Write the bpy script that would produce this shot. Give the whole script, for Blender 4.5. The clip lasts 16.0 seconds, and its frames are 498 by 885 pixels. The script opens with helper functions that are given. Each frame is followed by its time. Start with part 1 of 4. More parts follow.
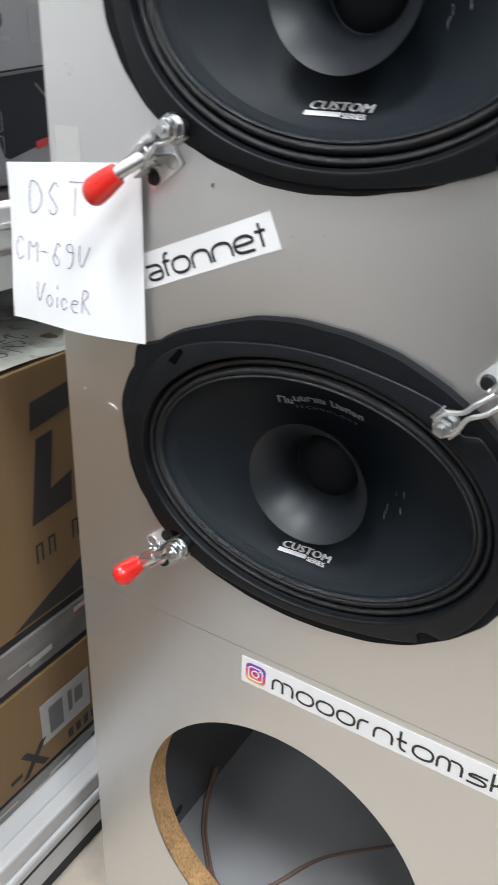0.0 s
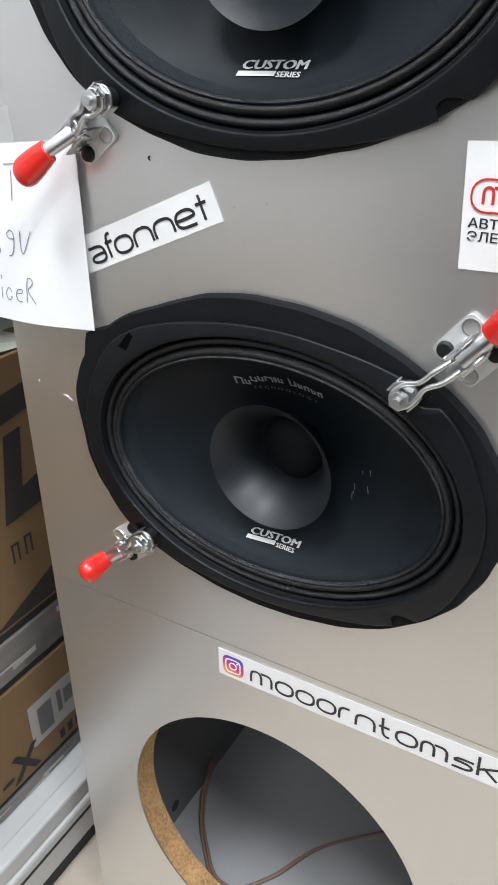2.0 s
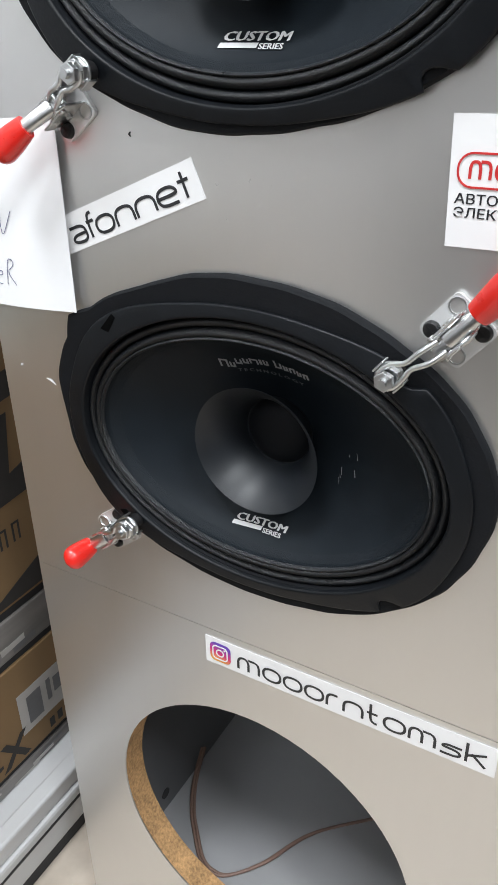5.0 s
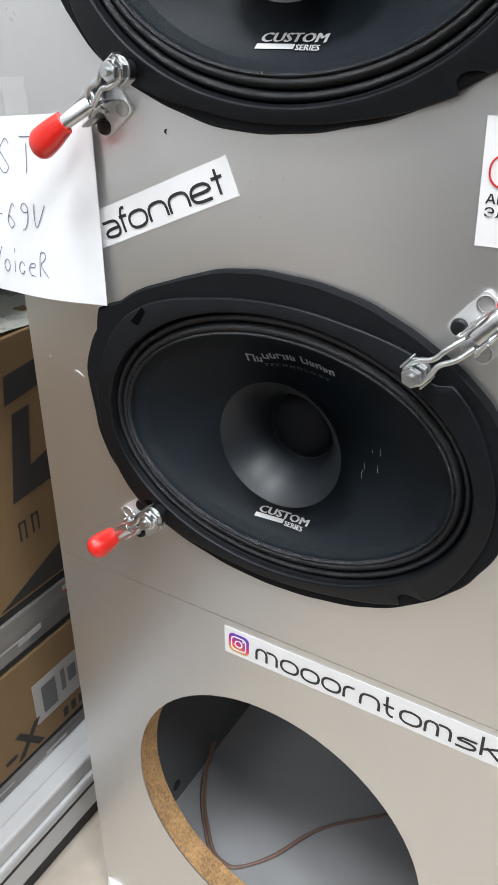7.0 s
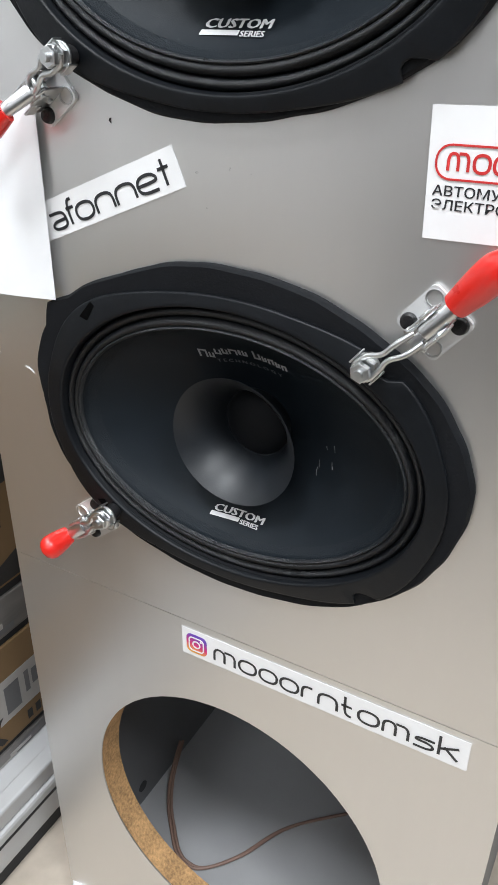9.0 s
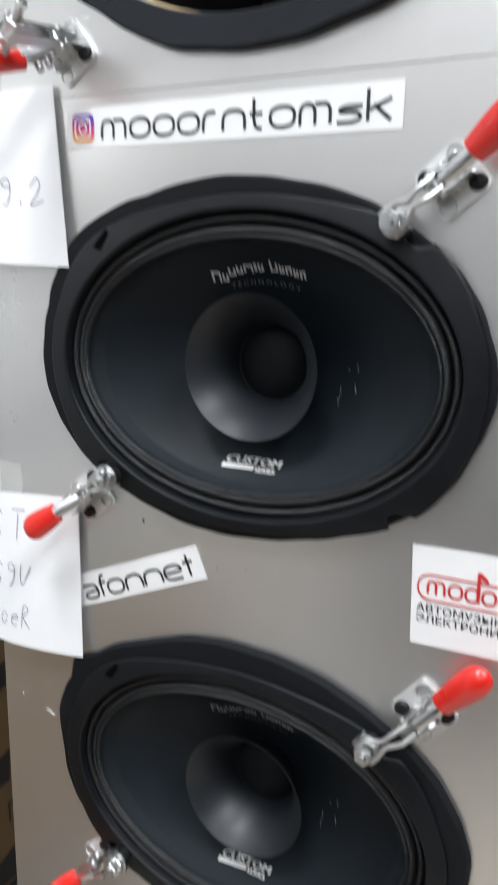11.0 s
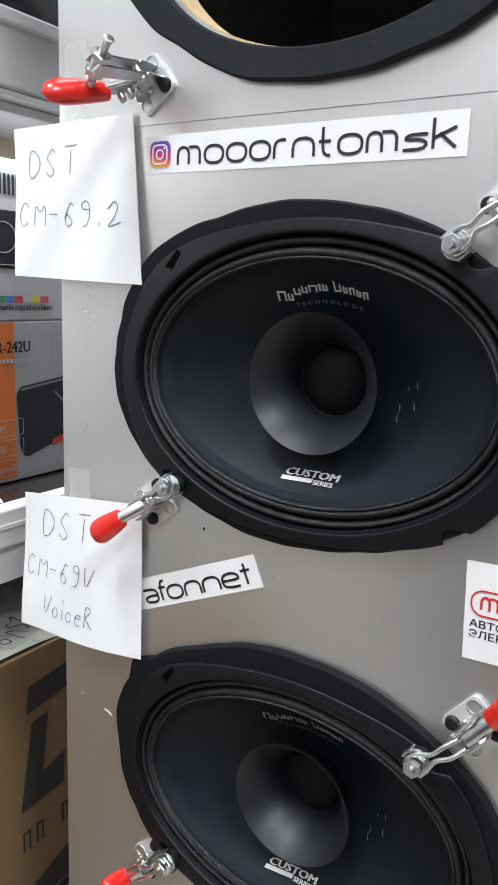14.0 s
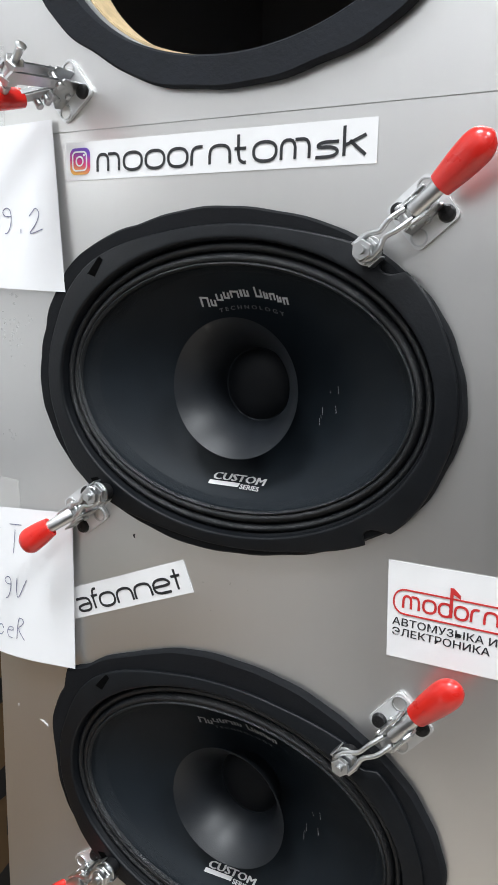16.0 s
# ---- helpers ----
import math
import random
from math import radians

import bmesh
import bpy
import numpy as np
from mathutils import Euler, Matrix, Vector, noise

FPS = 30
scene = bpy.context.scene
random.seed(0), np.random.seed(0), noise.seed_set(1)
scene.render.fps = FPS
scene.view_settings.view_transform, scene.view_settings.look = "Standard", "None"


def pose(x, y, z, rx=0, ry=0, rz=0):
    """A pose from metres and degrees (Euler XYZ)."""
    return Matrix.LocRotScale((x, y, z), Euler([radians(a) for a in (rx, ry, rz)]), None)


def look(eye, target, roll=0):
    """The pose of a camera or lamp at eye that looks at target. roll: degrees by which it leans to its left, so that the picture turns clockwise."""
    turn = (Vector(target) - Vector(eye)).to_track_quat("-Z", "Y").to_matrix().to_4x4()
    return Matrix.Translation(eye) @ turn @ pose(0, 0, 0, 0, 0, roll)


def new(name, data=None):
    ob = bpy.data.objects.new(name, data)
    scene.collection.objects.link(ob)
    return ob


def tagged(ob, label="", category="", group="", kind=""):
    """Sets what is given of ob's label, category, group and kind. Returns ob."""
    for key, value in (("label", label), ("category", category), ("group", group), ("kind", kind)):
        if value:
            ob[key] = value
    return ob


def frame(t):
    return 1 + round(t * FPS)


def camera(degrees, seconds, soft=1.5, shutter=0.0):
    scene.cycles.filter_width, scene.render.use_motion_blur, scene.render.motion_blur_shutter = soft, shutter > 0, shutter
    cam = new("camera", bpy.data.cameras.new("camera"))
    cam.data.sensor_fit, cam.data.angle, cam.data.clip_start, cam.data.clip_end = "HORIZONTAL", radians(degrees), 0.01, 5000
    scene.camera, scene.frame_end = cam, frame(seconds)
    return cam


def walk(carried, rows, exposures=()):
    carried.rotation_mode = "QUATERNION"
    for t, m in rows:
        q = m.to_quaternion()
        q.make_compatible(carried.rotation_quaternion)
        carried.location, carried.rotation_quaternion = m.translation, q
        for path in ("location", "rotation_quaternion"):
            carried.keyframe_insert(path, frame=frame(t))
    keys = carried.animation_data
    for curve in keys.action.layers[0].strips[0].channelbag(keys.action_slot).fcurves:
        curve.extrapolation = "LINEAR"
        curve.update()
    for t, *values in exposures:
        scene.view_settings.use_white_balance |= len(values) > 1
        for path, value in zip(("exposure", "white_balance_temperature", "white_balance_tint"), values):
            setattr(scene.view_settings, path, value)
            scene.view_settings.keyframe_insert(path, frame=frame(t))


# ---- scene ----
SOFT, SHUTTER = 1.35, 0.5
EXPOSURES = [(0.0, -0.03), (8.0, 0.0), (10.4, 0.03), (11.0, -0.15), (16.0, -0.22)]
LAMPS = ((-0.15, -0.95, 50.0), (1.50, -0.95, 62.0), (-0.15, -2.6, 21.0), (1.50, -2.6, 21.0))
STRIP_POWER = 2.1
LAMP_TINT = (0.955, 1.0, 1.04)
cam = camera(35.76, 16.0, soft=SOFT, shutter=SHUTTER)
PATH = [
    (0, (0.17020, -0.34493, 0.78446), (-0.28365, 0.42285, 0.33222), 2.251),
    (0.5, (0.18551, -0.32223, 0.77736), (-0.25504, 0.44837, 0.31683), -0.643),
    (1, (0.19166, -0.30617, 0.76795), (-0.26580, 0.45131, 0.30217), -2.168),
    (1.5, (0.18611, -0.30681, 0.76534), (-0.27724, 0.44788, 0.30085), -2.216),
    (2, (0.18210, -0.31969, 0.77408), (-0.26826, 0.44193, 0.30812), -0.827),
    (2.5, (0.18495, -0.31610, 0.76984), (-0.24729, 0.45324, 0.29943), -0.302),
    (3, (0.18842, -0.31434, 0.76986), (-0.24491, 0.45595, 0.30201), -0.635),
    (3.5, (0.18699, -0.31238, 0.76850), (-0.24897, 0.45425, 0.29711), -0.632),
    (3.7, (0.18866, -0.31228, 0.76826), (-0.25538, 0.44682, 0.29225), -0.907),
    (6, (0.18131, -0.31673, 0.76810), (-0.25882, 0.44237, 0.28846), -0.669),
    (6.5, (0.18313, -0.32105, 0.77038), (-0.26299, 0.43247, 0.28750), -0.509),
    (7, (0.18084, -0.32511, 0.76827), (-0.27042, 0.42894, 0.29102), 0.044),
    (7.5, (0.17736, -0.31910, 0.76665), (-0.25492, 0.44358, 0.28555), 0.794),
    (8, (0.18173, -0.31578, 0.76582), (-0.24384, 0.45169, 0.28636), 0.857),
    (8.2, (0.18482, -0.31065, 0.76428), (-0.24081, 0.45540, 0.28261), 0.786),
    (10.3, (0.19085, -0.31956, 0.77339), (-0.23217, 0.45009, 0.29516), 0.053),
    (10.5, (0.18449, -0.33974, 0.79082), (-0.22745, 0.46501, 0.36341), -0.145),
    (10.6, (0.18085, -0.34936, 0.81172), (-0.23472, 0.47600, 0.42952), 0.906),
    (10.7, (0.18177, -0.34712, 0.82361), (-0.25240, 0.48340, 0.47472), 0.809),
    (10.8, (0.18315, -0.34419, 0.83526), (-0.25362, 0.49926, 0.52249), 1.268),
    (11, (0.18230, -0.34649, 0.86389), (-0.26168, 0.52186, 0.64286), 1.157),
    (11.5, (0.19802, -0.36183, 0.87040), (-0.26588, 0.50578, 0.69138), 1.503),
    (12, (0.17580, -0.37921, 0.86873), (-0.31907, 0.47040, 0.68634), 2.369),
    (12.5, (0.17241, -0.37713, 0.86521), (-0.33666, 0.46319, 0.67890), 2.646),
    (13, (0.17621, -0.36875, 0.86176), (-0.33524, 0.46801, 0.66619), 2.476),
    (13.5, (0.17802, -0.36199, 0.85922), (-0.33148, 0.47586, 0.66323), 2.309),
    (14, (0.18782, -0.36053, 0.86240), (-0.32318, 0.47638, 0.66631), 2.045),
    (14.5, (0.19534, -0.35700, 0.86339), (-0.30654, 0.48562, 0.66819), 1.903),
    (15, (0.20144, -0.34773, 0.86275), (-0.28186, 0.50599, 0.66887), 1.580),
    (15.5, (0.20278, -0.35093, 0.86377), (-0.26930, 0.50947, 0.67177), 1.492),
    (16, (0.20390, -0.35301, 0.86521), (-0.26071, 0.51131, 0.67260), 1.386),
]
walk(cam, [(t, look(eye, target, roll)) for t, eye, target, roll in PATH], EXPOSURES)

# ---- world and lights ----
world = bpy.data.worlds.new("world")
scene.world = world
world.use_nodes = True
world.node_tree.nodes["Background"].inputs[0].default_value = (0.75, 0.85, 1.0, 1)
world.node_tree.nodes["Background"].inputs[1].default_value = 0.05


# ---- materials ----
def shader(name, base, rough=0.5, metal=0.0, vary=0.12, scale=30.0, stretch=(1, 1, 1), bump=0.0, bump_scale=None, stain=0.0, coat=0.0, rough_vary=0.08, spec=0.5):
    """A surface with grain and stains at two scales, in object space."""
    m = bpy.data.materials.new(name)
    m.use_nodes = True
    nt = m.node_tree
    nodes, links = nt.nodes, nt.links
    p = nodes["Principled BSDF"]
    p.inputs["Metallic"].default_value = metal
    p.inputs["Specular IOR Level"].default_value = spec
    p.inputs["Coat Weight"].default_value = coat
    p.inputs["Coat Roughness"].default_value = 0.15
    co = nodes.new("ShaderNodeTexCoord")
    mp = nodes.new("ShaderNodeMapping")
    mp.inputs["Scale"].default_value = stretch
    links.new(co.outputs["Object"], mp.inputs["Vector"])
    fine = nodes.new("ShaderNodeTexNoise")
    fine.inputs["Scale"].default_value, fine.inputs["Detail"].default_value = scale, 6
    links.new(mp.outputs[0], fine.inputs["Vector"])
    wide = nodes.new("ShaderNodeTexNoise")
    wide.inputs["Scale"].default_value, wide.inputs["Detail"].default_value = max(scale * 0.12, 2.5), 4
    links.new(co.outputs["Object"], wide.inputs["Vector"])
    mix = nodes.new("ShaderNodeMath")
    mix.operation = "MULTIPLY_ADD"
    links.new(wide.outputs["Fac"], mix.inputs[0])
    mix.inputs[1].default_value = 0.4 + stain
    links.new(fine.outputs["Fac"], mix.inputs[2])
    ramp = nodes.new("ShaderNodeMapRange")
    ramp.inputs["From Min"].default_value, ramp.inputs["From Max"].default_value = 0.35, 1.0 + stain
    ramp.inputs["To Min"].default_value, ramp.inputs["To Max"].default_value = 1 - vary, 1 + vary
    links.new(mix.outputs[0], ramp.inputs["Value"])
    tint = nodes.new("ShaderNodeVectorMath")
    tint.operation = "SCALE"
    tint.inputs[0].default_value = base[:3]
    links.new(ramp.outputs[0], tint.inputs["Scale"])
    links.new(tint.outputs[0], p.inputs["Base Color"])
    rr = nodes.new("ShaderNodeMapRange")
    rr.inputs["To Min"].default_value, rr.inputs["To Max"].default_value = max(rough - rough_vary, 0.02), min(rough + rough_vary, 1)
    links.new(fine.outputs["Fac"], rr.inputs["Value"])
    links.new(rr.outputs[0], p.inputs["Roughness"])
    if bump:
        grain = nodes.new("ShaderNodeTexNoise")
        grain.inputs["Scale"].default_value, grain.inputs["Detail"].default_value = bump_scale or scale * 2, 3
        links.new(mp.outputs[0], grain.inputs["Vector"])
        b = nodes.new("ShaderNodeBump")
        b.inputs["Strength"].default_value, b.inputs["Distance"].default_value = bump, 0.001
        links.new(grain.outputs["Fac"], b.inputs["Height"])
        links.new(b.outputs[0], p.inputs["Normal"])
    return m


ALU = shader("brushed_aluminium", (0.72, 0.715, 0.705), 0.34, 0.92, 0.022, 9, (12, 12, 0.6), 0.003, 60, 0.9, rough_vary=0.022)
ALU_EDGE = shader("sheet_edge", (0.55, 0.55, 0.55), 0.45, 0.6, 0.1)
MDF = shader("chipboard", (0.40, 0.235, 0.105), 0.85, 0, 0.75, 420, (1, 1, 1), 0.8, 420, 0.2)
MDF_RAW = shader("raw_board_edge", (0.62, 0.47, 0.27), 0.85, 0, 0.35, 200, (1, 1, 1), 0.5, 260, 0.4)
# One grey interior in two tones: shade in the walls' colour, light in the floor's.
INNER = shader("shaded_grey_inside", (0.13, 0.132, 0.138), 0.6, 0, 0.25, 9, (1, 1, 1), 0.1, 90, 0.5)
INNER_FLOOR = shader("lit_grey_inside", (0.33, 0.332, 0.34), 0.6, 0, 0.2, 12, (1, 1, 1), 0.1, 90, 0.6)
FOAM = shader("black_foam", (0.0050, 0.0058, 0.0074), 0.72, 0, 0.35, 120, (1, 1, 1), 0.25, 900, 0.4, spec=0.18)
FOAM_RING = shader("dark_felt", (0.0110, 0.0132, 0.0175), 0.8, 0, 0.45, 120, (1, 1, 1), 0.28, 500, 0.6, spec=0.28)
STEEL_BLACK = shader("black_painted_steel", (0.0046, 0.0058, 0.0076), 0.44, 0, 0.2, 80, (1, 1, 1), 0.10, 700, spec=0.24)
RUBBER = shader("cloth_surround", (0.0030, 0.0040, 0.0056), 0.34, 0, 0.3, 400, (1, 1, 1), 0.5, 3000, spec=0.50)
CONE = shader("paper_cone", (0.0080, 0.0114, 0.0150), 0.48, 0, 0.2, 60, (1, 1, 1), 0.10, 1900, 0.4, spec=0.16)
CONE_EDGE = shader("varnished_cone_edge", (0.0080, 0.0114, 0.0150), 0.46, 0, 0.2, 60, (1, 1, 1), 0.5, 2400, 0.4, spec=0.18)
CONE_LIP = shader("glossy_cone_lip", (0.0070, 0.0090, 0.0115), 0.30, 0, 0.3, 300, (1, 1, 1), 0.6, 2600, 0.3, spec=0.6)
HORN = shader("whizzer_cone", (0.0082, 0.0104, 0.0136), 0.43, 0, 0.12, 50, (1, 1, 1), 0.1, 1200, spec=0.46)
HOLE_BLACK = shader("painted_slot_shade", (0.0012, 0.0012, 0.0013), 0.9, 0, 0.1, 60, spec=0.05)
CAP = shader("dust_cap", (0.0042, 0.0052, 0.0068), 0.6, 0, 0.1, 60, spec=0.16)
RUBBER_TIP = shader("moulded_rubber", (0.012, 0.012, 0.013), 0.55, 0, 0.15, 90, spec=0.3)
PRINT = shader("silver_print", (0.62, 0.62, 0.62), 0.4, 0.2, 0.08, 200)
PRINT_LOW = shader("darker_silver_print", (0.42, 0.42, 0.43), 0.45, 0.2, 0.15, 200)
PRINT_DIM = shader("grey_print", (0.16, 0.16, 0.165), 0.45, 0.2, 0.08, 200)
ZINC = shader("zinc_plate", (0.60, 0.61, 0.615), 0.31, 1.0, 0.16, 120, (1, 1, 1), 0.08, 240, 0.3, rough_vary=0.08)
PLATE = shader("satin_zinc", (0.80, 0.81, 0.815), 0.42, 0.6, 0.12, 120, (1, 1, 1), 0.05, 240, 0.3)
BOLT = shader("black_oxide_screw", (0.02, 0.02, 0.021), 0.35, 0.5, 0.2, 200)
RED = shader("red_vinyl", (0.66, 0.018, 0.012), 0.3, 0, 0.1, 60, (1, 1, 1), 0.06, 220, coat=0.5)
PAPER = shader("white_paper", (0.80, 0.805, 0.82), 0.8, 0, 0.03, 40, (1, 1, 1), 0.1, 120)
INK = shader("blue_black_ink", (0.15, 0.15, 0.25), 0.6, 0, 0.4, 300)
STICKER = shader("white_vinyl", (0.82, 0.82, 0.825), 0.42, 0, 0.03, 60)
BLACK_INK = shader("black_print", (0.02, 0.021, 0.024), 0.4, 0, 0.1, 100)
RED_INK = shader("red_print", (0.55, 0.03, 0.03), 0.4, 0, 0.1, 100)
SCUFFED = shader("scuffed_printed_card", (0.19, 0.178, 0.168), 0.55, 0, 0.85, 70, (1, 0.12, 1), 0.3, 80, 0.9)
GLUE = bpy.data.materials.new("dried_glue")
GLUE.use_nodes = True
GLUE.node_tree.nodes["Principled BSDF"].inputs["Base Color"].default_value = (0.75, 0.75, 0.74, 1)
GLUE.node_tree.nodes["Principled BSDF"].inputs["Roughness"].default_value = 0.6
GLUE.node_tree.nodes["Principled BSDF"].inputs["Alpha"].default_value = 0.07
TAPE = bpy.data.materials.new("clear_tape")
TAPE.use_nodes = True
TAPE.node_tree.nodes["Principled BSDF"].inputs["Base Color"].default_value = (0.8, 0.8, 0.78, 1)
TAPE.node_tree.nodes["Principled BSDF"].inputs["Roughness"].default_value = 0.25
TAPE.node_tree.nodes["Principled BSDF"].inputs["Alpha"].default_value = 0.2
WHITE_METAL = shader("white_lacquer", (0.86, 0.865, 0.87), 0.35, 0, 0.05, 12, (1, 1, 1), 0.04, 60, 0.3)
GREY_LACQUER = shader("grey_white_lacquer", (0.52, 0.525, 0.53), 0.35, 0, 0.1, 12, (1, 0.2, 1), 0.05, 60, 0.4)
SHELF_TOP = shader("dark_gloss_shelf", (0.035, 0.03, 0.03), 0.12, 0, 0.2, 20)
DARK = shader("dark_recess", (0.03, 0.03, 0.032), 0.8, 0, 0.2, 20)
CARTON = shader("brown_carton", (0.235, 0.146, 0.068), 0.8, 0, 0.16, 30, (1, 1, 0.3), 0.14, 220, 0.8)
CARTON_DARK = shader("dark_carton_print", (0.035, 0.032, 0.03), 0.75, 0, 0.2, 60)
FILM_WRAP = shader("clear_stretch_film", (0.50, 0.51, 0.45), 0.28, 0, 0.32, 34, (1, 1, 1), 1.0, 60, 0.8)
BOX_GREY = shader("grey_printed_card", (0.36, 0.36, 0.37), 0.45, 0, 0.08, 15, (1, 1, 1), 0.05, 120, 0.3)
BOX_GREY_LIGHT = shader("light_grey_printed_card", (0.42, 0.42, 0.43), 0.45, 0, 0.08, 15)
BOX_ORANGE = shader("orange_printed_card", (0.62, 0.15, 0.025), 0.45, 0, 0.08, 15)
BOX_DARK = shader("charcoal_print", (0.016, 0.018, 0.024), 0.5, 0, 0.25, 20, spec=0.25)
BOX_WHITE = shader("white_carton_print", (0.44, 0.42, 0.40), 0.6, 0, 0.2, 25, (1, 1, 1), 0.2, 80, 0.6)
BAG = shader("black_plastic_film", (0.012, 0.013, 0.016), 0.22, 0, 0.3, 20, (1, 1, 1), 0.5, 30)
CREAM = shader("cream_board", (0.62, 0.54, 0.38), 0.6, 0, 0.08, 12)
WALL = shader("painted_wall", (0.66, 0.66, 0.67), 0.8, 0, 0.05, 6, (1, 1, 1), 0.1, 80, 0.3)
# tone for unseen walls, dark so that the aluminium reflects less there
WALL_DARK = shader("dark_reflection_wall", (0.10, 0.098, 0.098), 0.8, 0, 0.06, 6, (1, 1, 1), 0.1, 80, 0.3)
REFLECTION_DARK = shader("dark_reflection_board", (0.055, 0.053, 0.055), 0.7, 0, 0.1, 6, (1, 1, 1), 0.1, 80, 0.3)
CEIL = shader("white_ceiling", (0.75, 0.75, 0.75), 0.9, 0, 0.04, 8)
FLOOR = shader("speckled_floor_tile", (0.45, 0.39, 0.325), 0.45, 0, 0.18, 60, (1, 1, 1), 0.08, 140, 0.5)


# ---- mesh helpers ----
def part(name, bm, material, parent=None, label="", smooth=False):
    """Links a bmesh as one mesh object under a thing or a part."""
    me = bpy.data.meshes.new(name)
    bmesh.ops.recalc_face_normals(bm, faces=bm.faces)
    for f in bm.faces:
        f.smooth = smooth
    bm.to_mesh(me)
    bm.free()
    me.materials.append(material)
    ob = new(name, me)
    if parent is not None:
        ob.parent = parent
    if label:
        ob["label"] = label
    return auto_smooth(ob, 52) if smooth else ob


def auto_smooth(ob, degrees=35):
    me = ob.data
    bm = bmesh.new()
    bm.from_mesh(me)
    for f in bm.faces:
        f.smooth = True
    for e in bm.edges:
        if len(e.link_faces) == 2 and e.calc_face_angle(0) > radians(degrees):
            e.smooth = False
    bm.to_mesh(me)
    bm.free()
    return ob


def empty(name, m, label, category, group="", kind=""):
    ob = new(name)
    ob.empty_display_size = 0.02
    ob.matrix_basis = m
    return tagged(ob, label, category, group, kind)


def box(x0, x1, y0, y1, z0, z1, bevel=0.0, segments=2, bm=None):
    own = bmesh.new()
    bmesh.ops.create_cube(own, size=1)
    bmesh.ops.scale(own, vec=(x1 - x0, y1 - y0, z1 - z0), verts=own.verts)
    bmesh.ops.translate(own, vec=((x0 + x1) / 2, (y0 + y1) / 2, (z0 + z1) / 2), verts=own.verts)
    if bevel:
        bmesh.ops.bevel(own, geom=own.edges[:], offset=bevel, segments=segments, profile=0.5, affect="EDGES")
    return merge(bm, own) if bm else own


def merge(bm, other, m=None):
    if m is not None:
        bmesh.ops.transform(other, matrix=m, verts=other.verts)
    me = bpy.data.meshes.new("merge")
    other.to_mesh(me)
    other.free()
    bm.from_mesh(me)
    bpy.data.meshes.remove(me)
    return bm


def cyl(r, depth, m=None, segments=20, r2=None, bevel=0.0):
    own = bmesh.new()
    bmesh.ops.create_cone(own, cap_ends=True, segments=segments, radius1=r, radius2=r if r2 is None else r2, depth=depth)
    if bevel:
        rim = [e for e in own.edges if len(e.link_faces) == 2 and any(len(f.verts) > 4 for f in e.link_faces)]
        bmesh.ops.bevel(own, geom=rim, offset=bevel, segments=2, profile=0.5, affect="EDGES")
    if m is not None:
        bmesh.ops.transform(own, matrix=m, verts=own.verts)
    return own


def loft(rings, closed=False, cap=False):
    """Skin over rings of equally many points."""
    bm = bmesh.new()
    rows = [[bm.verts.new(p) for p in ring] for ring in rings]
    n = len(rows[0])
    pairs = list(zip(rows, rows[1:])) + ([(rows[-1], rows[0])] if closed else [])
    for a, b in pairs:
        for i in range(n):
            bm.faces.new((a[i], a[(i + 1) % n], b[(i + 1) % n], b[i]))
    if cap:
        bm.faces.new(rows[0][::-1])
        bm.faces.new(rows[-1])
    return bm


def oval(a, b, y, n=96, cx=0.0, cz=0.0, swell=None, power=2.0):
    """An oval ring in the plane y, with an outline that swell(angle) may scale."""
    out = []
    for i in range(n):
        t = 2 * math.pi * i / n
        c, s = math.cos(t), math.sin(t)
        k = (abs(c) ** power + abs(s) ** power) ** (-1 / power)
        if swell:
            k *= swell(t)
        out.append((cx + a * k * c, y, cz + b * k * s))
    return out


def sheet_with_holes(x0, x1, z0, z1, y0, y1, holes, n=72):
    """A board in the xz plane, y0 front to y1 back, with oval holes (cx, cz, a, b) one above another."""
    bm = bmesh.new()
    cuts = sorted(holes, key=lambda h: h[1])
    bounds = [z0] + [(a[1] + a[3] + b[1] - b[3]) / 2 for a, b in zip(cuts, cuts[1:])] + [z1]
    for y in (y0, y1):
        for (cx, cz, a, b), lo, hi in zip(cuts, bounds, bounds[1:]):
            inner, outer = [], []
            for i in range(n):
                t = 2 * math.pi * (i + 0.5) / n
                c, s = math.cos(t), math.sin(t)
                inner.append(bm.verts.new((cx + a * c, y, cz + b * s)))
                k = min((x1 - cx) / c if c > 0 else (x0 - cx) / c, (hi - cz) / s if s > 0 else (lo - cz) / s)
                outer.append(bm.verts.new((cx + k * c, y, cz + k * s)))
            for i in range(n):
                j = (i + 1) % n
                bm.faces.new((inner[i], inner[j], outer[j], outer[i]))
                p, q = outer[i].co, outer[j].co
                if abs(p.x - q.x) > 1e-6 and abs(p.z - q.z) > 1e-6:
                    corner = bm.verts.new((x0 if min(p.x, q.x) < x0 + 1e-6 else x1, y, lo if min(p.z, q.z) < lo + 1e-6 else hi))
                    bm.faces.new((outer[i], outer[j], corner))
    back = [f for f in bm.faces if f.calc_center_median().y > (y0 + y1) / 2]
    front = [f for f in bm.faces if f not in set(back)]
    for (cx, cz, a, b) in cuts:
        ring = [[(cx + a * math.cos(2 * math.pi * (i + 0.5) / n), y, cz + b * math.sin(2 * math.pi * (i + 0.5) / n)) for i in range(n)] for y in (y0, y1)]
        merge(bm, loft(ring))
    rim = [[(x0, y, z0), (x1, y, z0), (x1, y, z1), (x0, y, z1)] for y in (y0, y1)]
    merge(bm, loft(rim))
    bmesh.ops.remove_doubles(bm, verts=bm.verts, dist=1e-6)
    return bm


